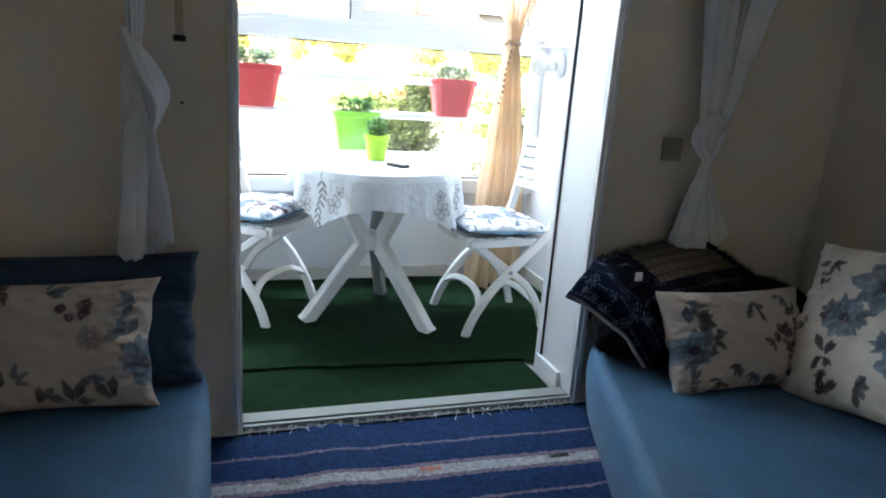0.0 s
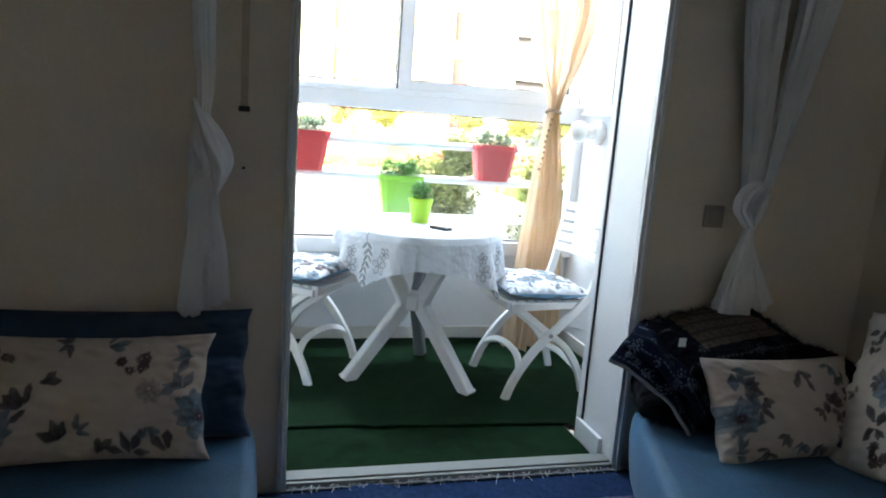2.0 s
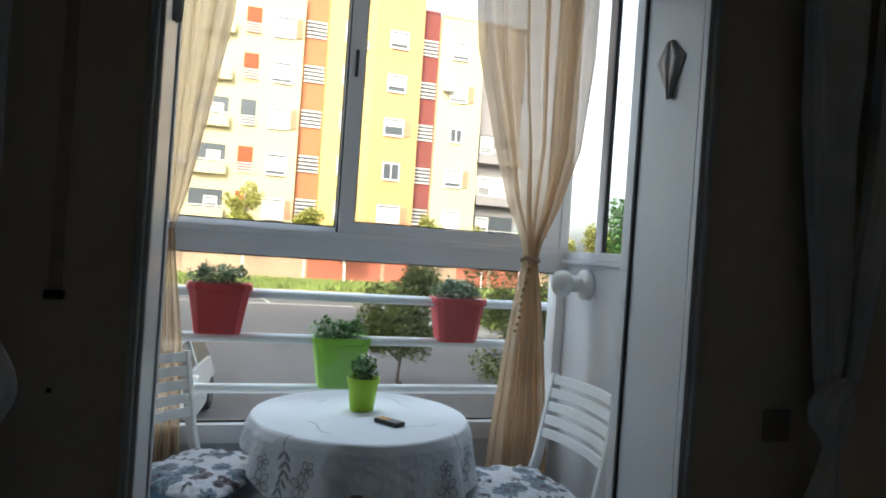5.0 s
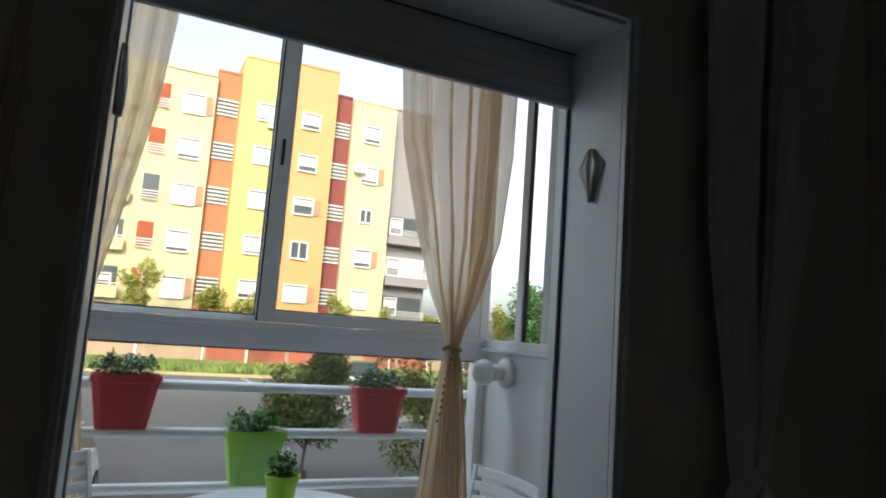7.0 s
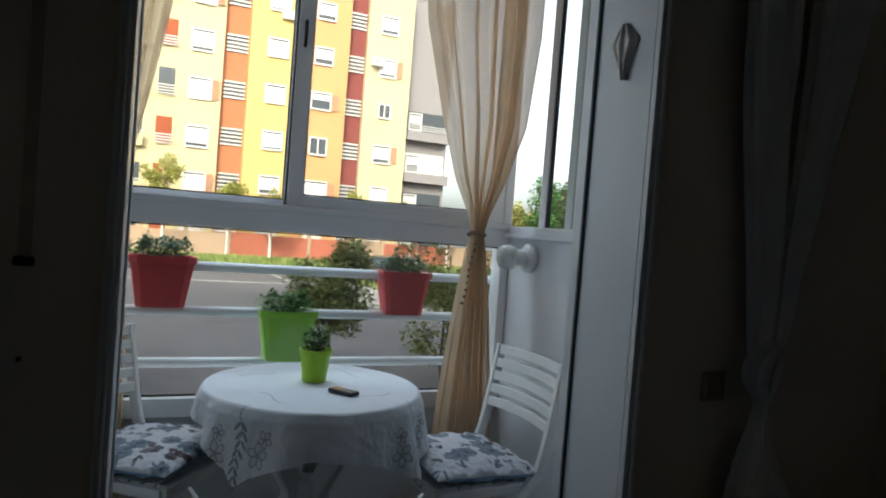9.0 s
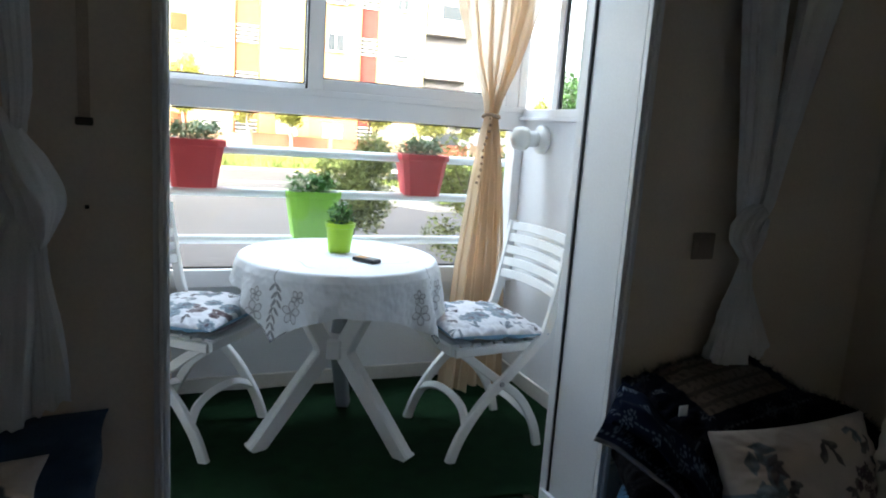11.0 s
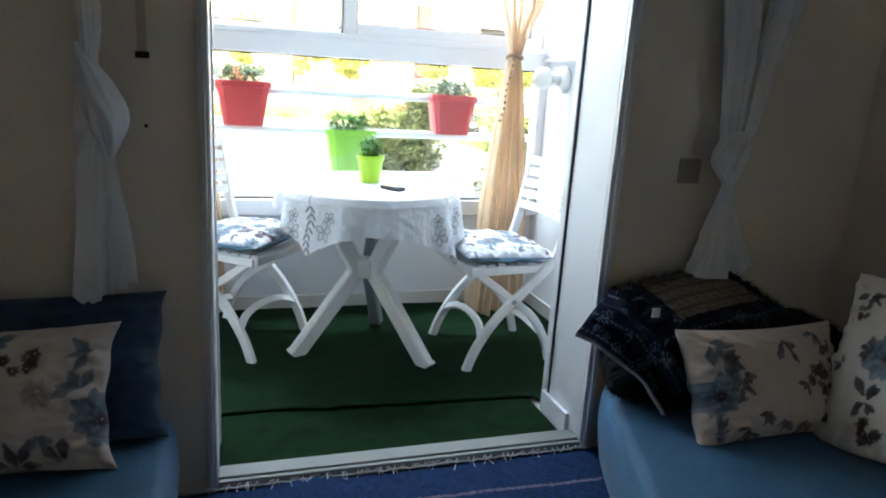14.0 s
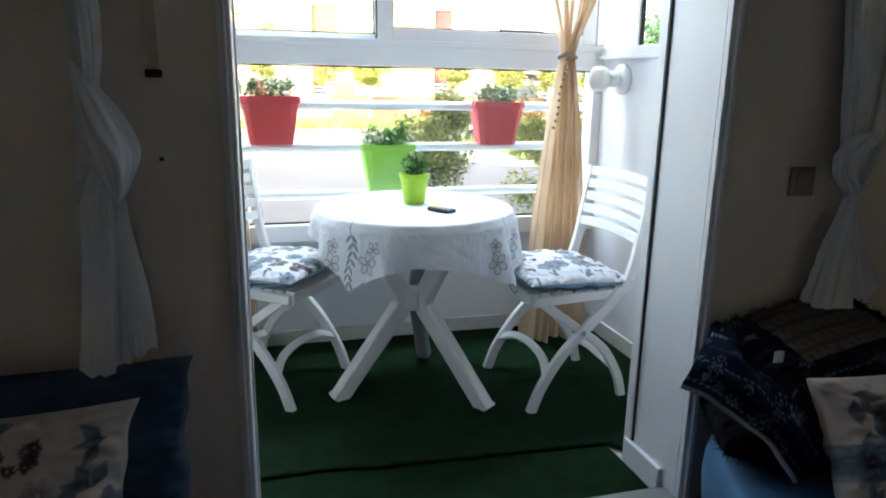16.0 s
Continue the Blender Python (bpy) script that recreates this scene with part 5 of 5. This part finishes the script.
# this lower heap is added to fill in the black shadow beneath the blanket
pillow("dark_shawl", 0.42, 0.30, 0.15, 65, pose(1.33, 1.945, 0.345, 0, 0, -24), "black heap added for the shadow under the navy blanket", SHAWL_SHADOW, None, None, "folded blankets", 80, 60, "shawl", power=0.35, pinch=0.02)
pillow("dark_shawl", 0.64, 0.36, 0.26, 64, pose(1.66, 1.955, 0.41, 6, 4, -4), "black woollen shawl heaped beside the wall", SHAWL_SHADOW, None, None, "folded blankets", 90, 60, "shawl", power=0.4, pinch=0.03)


def pile(ob, n, length, seed, edge=0.0):
    """Loose wool fibres standing out of a cloth; edge: only beyond this share of its half width."""
    r = np.random.default_rng(seed)
    me = ob.data
    co, no = np.zeros(len(me.vertices) * 3), np.zeros(len(me.vertices) * 3)
    me.vertices.foreach_get("co", co)
    me.vertices.foreach_get("normal", no)
    co, no = co.reshape(-1, 3), no.reshape(-1, 3)
    far_out = np.maximum(np.abs(co[:, 0]) / np.abs(co[:, 0]).max(), np.abs(co[:, 1]) / np.abs(co[:, 1]).max())
    pick = r.choice(np.flatnonzero(far_out >= edge), n)
    V, F = [], []
    for k in pick:
        p = co[k] + r.normal(0, 0.002, 3)
        d = no[k] + r.normal(0, 0.7, 3) + np.array((co[k][0], co[k][1], 0.0)) * 2.0 * (edge > 0)
        d = d / np.linalg.norm(d) * length * r.uniform(0.5, 1.3)
        q = np.cross(d, r.normal(size=3))
        q = q / np.linalg.norm(q) * 0.0009
        b = len(V)
        V += [p - q, p + q, p + d]
        F.append((b, b + 1, b + 2))
    tagged(leaf_part("wool_nap", V, F, M_FIBRE, ob), "loose dark wool fibres", kind="stuff")


M_FIBRE = mat("dark_fibre", (0.022, 0.018, 0.017), 0.9, 0.3, 40, 0.0, 200, spec=0.1)
for ob in [o for o in bpy.data.objects if o.name.startswith("dark_shawl")]:
    pile(ob, 5200, 0.020, 5)
pile(bpy.data.objects["folded_rug"], 2200, 0.018, 6, 0.90)
tagged(to_ob("cloth_tag", boxes(((1.190, 1.894, 0.560), (1.216, 1.898, 0.588)), bevel=0.001), M_PETAL), "small white cloth tag on the folded rug", "tag")

# ---- woven rug ----
def rug_material():
    m = mat("blue_woven_wool", (0.045, 0.085, 0.30), 0.95, 0.55, 60, 1.0, 170, spec=0.1)
    nt = m.node_tree
    tc = nt.nodes.new("ShaderNodeTexCoord")
    sep = nt.nodes.new("ShaderNodeSeparateXYZ")
    nz = nt.nodes.new("ShaderNodeTexNoise")
    nz.inputs["Scale"].default_value = 3.0
    nz2 = nt.nodes.new("ShaderNodeTexNoise")
    nz2.inputs["Scale"].default_value = 110.0
    nt.links.new(tc.outputs["Object"], sep.inputs[0])
    nt.links.new(tc.outputs["Object"], nz.inputs[0])
    nt.links.new(tc.outputs["Object"], nz2.inputs[0])
    a = nt.nodes.new("ShaderNodeMath")
    a.operation = 'MULTIPLY_ADD'
    a.inputs[1].default_value, a.inputs[2].default_value = 0.03, -0.015
    nt.links.new(nz.outputs[0], a.inputs[0])
    b = nt.nodes.new("ShaderNodeMath")
    b.operation = 'ADD'
    nt.links.new(sep.outputs[1], b.inputs[0])
    nt.links.new(a.outputs[0], b.inputs[1])
    j = nt.nodes.new("ShaderNodeMath")
    j.operation = 'MULTIPLY_ADD'
    j.inputs[1].default_value = 0.022
    nt.links.new(nz2.outputs[0], j.inputs[0])
    nt.links.new(b.outputs[0], j.inputs[2])
    md = nt.nodes.new("ShaderNodeMath")
    md.operation = 'MODULO'
    md.inputs[1].default_value = 0.30
    sh = nt.nodes.new("ShaderNodeMath")
    sh.operation = 'ADD'
    sh.inputs[1].default_value = 3.0
    lim = nt.nodes.new("ShaderNodeMath")
    lim.operation = 'MINIMUM'
    lim.inputs[1].default_value = 0.25
    nt.links.new(j.outputs[0], lim.inputs[0])
    nt.links.new(lim.outputs[0], sh.inputs[0])
    nt.links.new(sh.outputs[0], md.inputs[0])
    sc = nt.nodes.new("ShaderNodeMath")
    sc.operation = 'DIVIDE'
    sc.inputs[1].default_value = 0.30
    nt.links.new(md.outputs[0], sc.inputs[0])
    ramp = nt.nodes.new("ShaderNodeValToRGB")
    ramp.color_ramp.interpolation = 'CONSTANT'
    blue, pink, white = (0.0125, 0.031, 0.085, 1), (0.15, 0.12, 0.16, 1), (0.30, 0.30, 0.31, 1)
    stops = [(0.0, white), (0.072, pink), (0.135, blue), (0.480, pink), (0.522, blue), (0.868, pink), (0.932, white)]
    while len(ramp.color_ramp.elements) < len(stops):
        ramp.color_ramp.elements.new(0.5)
    for e, (p, c) in zip(ramp.color_ramp.elements, stops):
        e.position, e.color = p, c
    nt.links.new(sc.outputs[0], ramp.inputs[0])
    scale_node = [n for n in nt.nodes if n.type == 'VECT_MATH'][0]
    nt.links.new(ramp.outputs[0], scale_node.inputs[0])
    return m


rug = tagged(new("rug"), "blue striped woven rug with white bands and fringe", "rug")
rug.matrix_basis = pose(0.5, 1.825, 0, 0, 0, -1.6)
P = np.array([[(-0.72 + 1.6 * i / 99, 0.297 + 0.0279 * (-0.72 + 1.6 * i / 99) - 2.4 * j / 199, 0.002 + 0.004 * abs(ripple(i / 9, j / 14, 2)) + 0.012 * math.exp(-((i - 28) / 5.0) ** 2) * math.exp(-(j / 40.0) ** 2)) for i in range(100)] for j in range(200)])
sheet("weave", P, rug_material(), rug, thick=0.006)
for cx, cy, m in ((-0.40, 0.0, M_PHONE), (0.02, -0.005, M_BRED), (0.445, 0.0, M_PHONE)):
    bm = bmesh.new()
    for i, (dx, ang_d, w) in enumerate(((-0.016, 42, 0.036), (-0.016, -42, 0.036), (0.016, 42, 0.036), (0.016, -42, 0.036), (0.0, 0, 0.070), (0.0, 90, 0.020))):
        box(bm, (-w / 2, -0.0022, 0.0), (w / 2, 0.0022, 0.0005 + 0.0002 * i), pose(cx + dx, cy, 0.0088, 0, 0, ang_d))
    part("knotted_motif", bm, m, rug, "small knotted motif")
r = random.Random(5)
bm = bmesh.new()
for i in range(60):
    x = -0.58 + 1.26 * i / 59 + r.uniform(-0.01, 0.01)
    y0 = 0.292 + 0.0279 * x
    L, a = r.uniform(0.008, 0.026), r.uniform(-1.4, 1.4)
    if r.random() < 0.15:
        L *= 1.9
    p = [(x, y0 + 0.004, 0.012), (x + L * 0.4 * math.sin(a) + r.uniform(-0.006, 0.006), y0 + 0.010, 0.021), (x + L * math.sin(a), y0 - L * 0.35 * math.cos(a), 0.019), (x + L * 1.2 * math.sin(a) + r.uniform(-0.012, 0.012), y0 - L * math.cos(a), 0.013)]
    sweep(curve_pts(p, 4), (0.0013, 0.0013), side=(0, 0, 1), n=4, bm=bm)
sweep([(-0.60 + 1.30 * i / 90, 0.294 + 0.0279 * (-0.60 + 1.30 * i / 90) + r.uniform(-0.003, 0.003), 0.014 + r.uniform(-0.002, 0.003)) for i in range(91)], (0.0022, 0.0022), side=(0, 0, 1), n=5, bm=bm)
tagged(part("fringe", bm, M_PETAL, rug, "loose white knotted threads"), kind="stuff")

# ---- knotted white curtains ----
YV = 2.085


def bundle(name, rows, ridges, deep, seed, parent, twist=0.0, hem=0.0, nu=110, nv=100):
    """Gathered cloth along a line: rows of (x, y, z, half width, half depth); its folds run along the line.
    deep: how deep they are; twist: their turns; hem: how far the last edge rises towards larger x."""
    K = np.array(rows, float)
    t = np.linspace(0, len(K) - 1 - 1e-9, nv)
    i = t.astype(int)
    f = (t - i)[:, None]
    p0, p1, p2, p3 = K[np.maximum(i - 1, 0)], K[i], K[i + 1], K[np.minimum(i + 2, len(K) - 1)]
    R = 0.5 * (2 * p1 + (p2 - p0) * f + (2 * p0 - 5 * p1 + 4 * p2 - p3) * f ** 2 + (3 * p1 - p0 - 3 * p2 + p3) * f ** 3)
    P = np.zeros((nv, nu, 3))
    for k in range(nv):
        d = R[min(k + 1, nv - 1), :3] - R[max(k - 1, 0), :3]
        d /= np.linalg.norm(d)
        side = np.cross((0.0, 1.0, 0.0), d)
        side /= np.linalg.norm(side)
        out = np.cross(d, side)
        if side[0] < 0:
            side, out = -side, -out
        v = k / (nv - 1)
        for q in range(nu):
            a = 2 * math.pi * q / nu
            b = a + 0.5 * math.sin(a + seed) + 0.6 * ripple(math.cos(a) * 1.3, math.sin(a) * 1.3 + v * 1.2, seed)
            g = 1 + deep * (1 - 2 * abs(math.sin(ridges * b / 2 + twist * 2 * math.pi * v + seed)) ** 0.7) + 0.35 * deep * ripple(q * 0.23, v * 3, seed + 5)
            P[k, q] = R[k, :3] + side * R[k, 3] * g * math.cos(a) + out * R[k, 4] * g * math.sin(a)
        P[k, :, 2] += hem * v ** 6 * (P[k, :, 0] - R[k, 0]) + 0.006 * v ** 8 * np.sin(np.arange(nu) * 0.35 + seed)
    return tagged(sheet(name, P, M_WHITEV, parent, closed_u=True))


vl = thing("voile_curtain", "white voile curtain gathered in a loose twist beside the doorway", "curtain", "voile curtains")
bundle("upper_length", [(-0.30, YV, 2.99, 0.075, 0.028), (-0.286, YV, 2.2, 0.034, 0.024), (-0.279, YV, 1.48, 0.025, 0.022), (-0.273, YV - 0.004, 1.28, 0.021, 0.020), (-0.276, YV - 0.010, 1.19, 0.016, 0.016), (-0.278, YV - 0.012, 1.12, 0.014, 0.014)], 4, 0.26, 3.0, vl, 0.12)
bundle("swag", [(-0.302, YV - 0.006, 1.225, 0.005, 0.010), (-0.280, YV - 0.022, 1.170, 0.022, 0.028), (-0.260, YV - 0.036, 1.115, 0.037, 0.042), (-0.240, YV - 0.038, 1.062, 0.039, 0.044), (-0.238, YV - 0.030, 1.015, 0.024, 0.032), (-0.241, YV - 0.020, 0.970, 0.008, 0.014)], 6, 0.24, 1.4, vl, 0.10)
bundle("back_swag", [(-0.292, YV + 0.010, 1.19, 0.012, 0.012), (-0.293, YV + 0.008, 1.10, 0.026, 0.018), (-0.290, YV + 0.004, 1.02, 0.034, 0.022), (-0.284, YV, 0.95, 0.036, 0.024)], 3, 0.16, 6.0, vl)
bundle("lower_length", [(-0.272, YV - 0.004, 1.03, 0.026, 0.022), (-0.288, YV - 0.004, 0.96, 0.038, 0.028), (-0.292, YV - 0.004, 0.85, 0.038, 0.028), (-0.301, YV - 0.004, 0.74, 0.038, 0.030), (-0.310, YV - 0.006, 0.612, 0.038, 0.032)], 3, 0.20, 5.2, vl, 0.03, -0.35)
bundle("loose_flap", [(-0.244, YV + 0.006, 0.99, 0.008, 0.010), (-0.247, YV + 0.008, 0.90, 0.016, 0.014), (-0.238, YV + 0.010, 0.78, 0.026, 0.018), (-0.234, YV + 0.012, 0.64, 0.034, 0.020)], 3, 0.20, 2.0, vl, 0.0, 0.5)
vr = thing("voile_curtain", "white voile curtain tied in a knot above the blankets", "curtain", "voile curtains")
bundle("upper_length", [(1.47, YV, 2.99, 0.11, 0.034), (1.475, YV, 2.2, 0.09, 0.034), (1.486, YV, 1.65, 0.070, 0.032), (1.508, YV, 1.35, 0.052, 0.030), (1.520, YV, 1.14, 0.036, 0.026), (1.522, YV, 1.05, 0.026, 0.022)], 7, 0.22, 8.0, vr, 0.06)
bundle("side_length", [(1.86, YV + 0.012, 2.99, 0.17, 0.026), (1.76, YV + 0.012, 2.1, 0.11, 0.026), (1.685, YV + 0.008, 1.65, 0.068, 0.026), (1.632, YV + 0.004, 1.34, 0.046, 0.024), (1.594, YV - 0.004, 1.15, 0.028, 0.026), (1.572, YV - 0.010, 1.085, 0.024, 0.026), (1.545, YV - 0.010, 1.04, 0.014, 0.018)], 5, 0.20, 3.3, vr, 0.05)
bundle("knot", [(1.575, YV - 0.004, 1.075, 0.012, 0.016), (1.530, YV - 0.030, 1.070, 0.024, 0.026), (1.487, YV - 0.034, 1.040, 0.030, 0.030), (1.477, YV - 0.030, 1.000, 0.026, 0.028), (1.505, YV - 0.026, 0.958, 0.018, 0.024), (1.540, YV - 0.014, 0.925, 0.010, 0.014)], 6, 0.18, 2.2, vr, 0.15)
bundle("knot_wrap", [(1.585, YV + 0.004, 1.050, 0.020, 0.022), (1.552, YV - 0.010, 1.020, 0.032, 0.030), (1.534, YV - 0.016, 0.970, 0.026, 0.028), (1.530, YV - 0.014, 0.920, 0.014, 0.018), (1.531, YV - 0.010, 0.885, 0.012, 0.016)], 6, 0.18, 5.1, vr, 0.12)
bundle("lower_length", [(1.531, YV - 0.014, 0.925, 0.012, 0.014), (1.526, YV - 0.014, 0.86, 0.026, 0.020), (1.518, YV - 0.012, 0.76, 0.046, 0.030), (1.506, YV - 0.010, 0.605, 0.074, 0.040)], 3, 0.28, 1.1, vr, 0.0, -0.35)
bundle("lower_fold", [(1.540, YV, 0.925, 0.010, 0.012), (1.562, YV + 0.002, 0.85, 0.018, 0.016), (1.596, YV + 0.002, 0.75, 0.032, 0.020), (1.640, YV + 0.004, 0.625, 0.052, 0.024)], 3, 0.24, 4.0, vr, 0.0, 0.25)

# ---- shutter strap and switch on the wall ----
st = thing("shutter_strap", "brown woven roller shutter strap on the wall", "strap", loc=(-0.172, Y0, 0))
part("strap", sweep([(0, -0.006, 1.215), (0, -0.010, 1.7), (0, -0.006, 2.60)], (0.0105, 0.0018), side=(0, 1, 0)), M_STRAP, st)
part("end_clip", boxes(((-0.016, -0.016, 1.200), (0.016, -0.002, 1.216)), bevel=0.003), M_DARK, st, "dark metal clip")
part("screw", boxes(((-0.003, -0.005, 1.033), (0.005, -0.0005, 1.041)), bevel=0.001), M_DARK, st)
sw = thing("light_switch", "ivory plastic light switch plate on the wall", "switch", loc=(1.443, Y0, 0.955))
part("plate", boxes(((-0.040, -0.010, -0.040), (0.040, -0.0005, 0.040)), bevel=0.004), M_SOCK, sw)
part("rocker", boxes(((-0.022, -0.014, -0.025), (0.022, -0.0102, 0.025)), bevel=0.002), M_SOCK, sw)
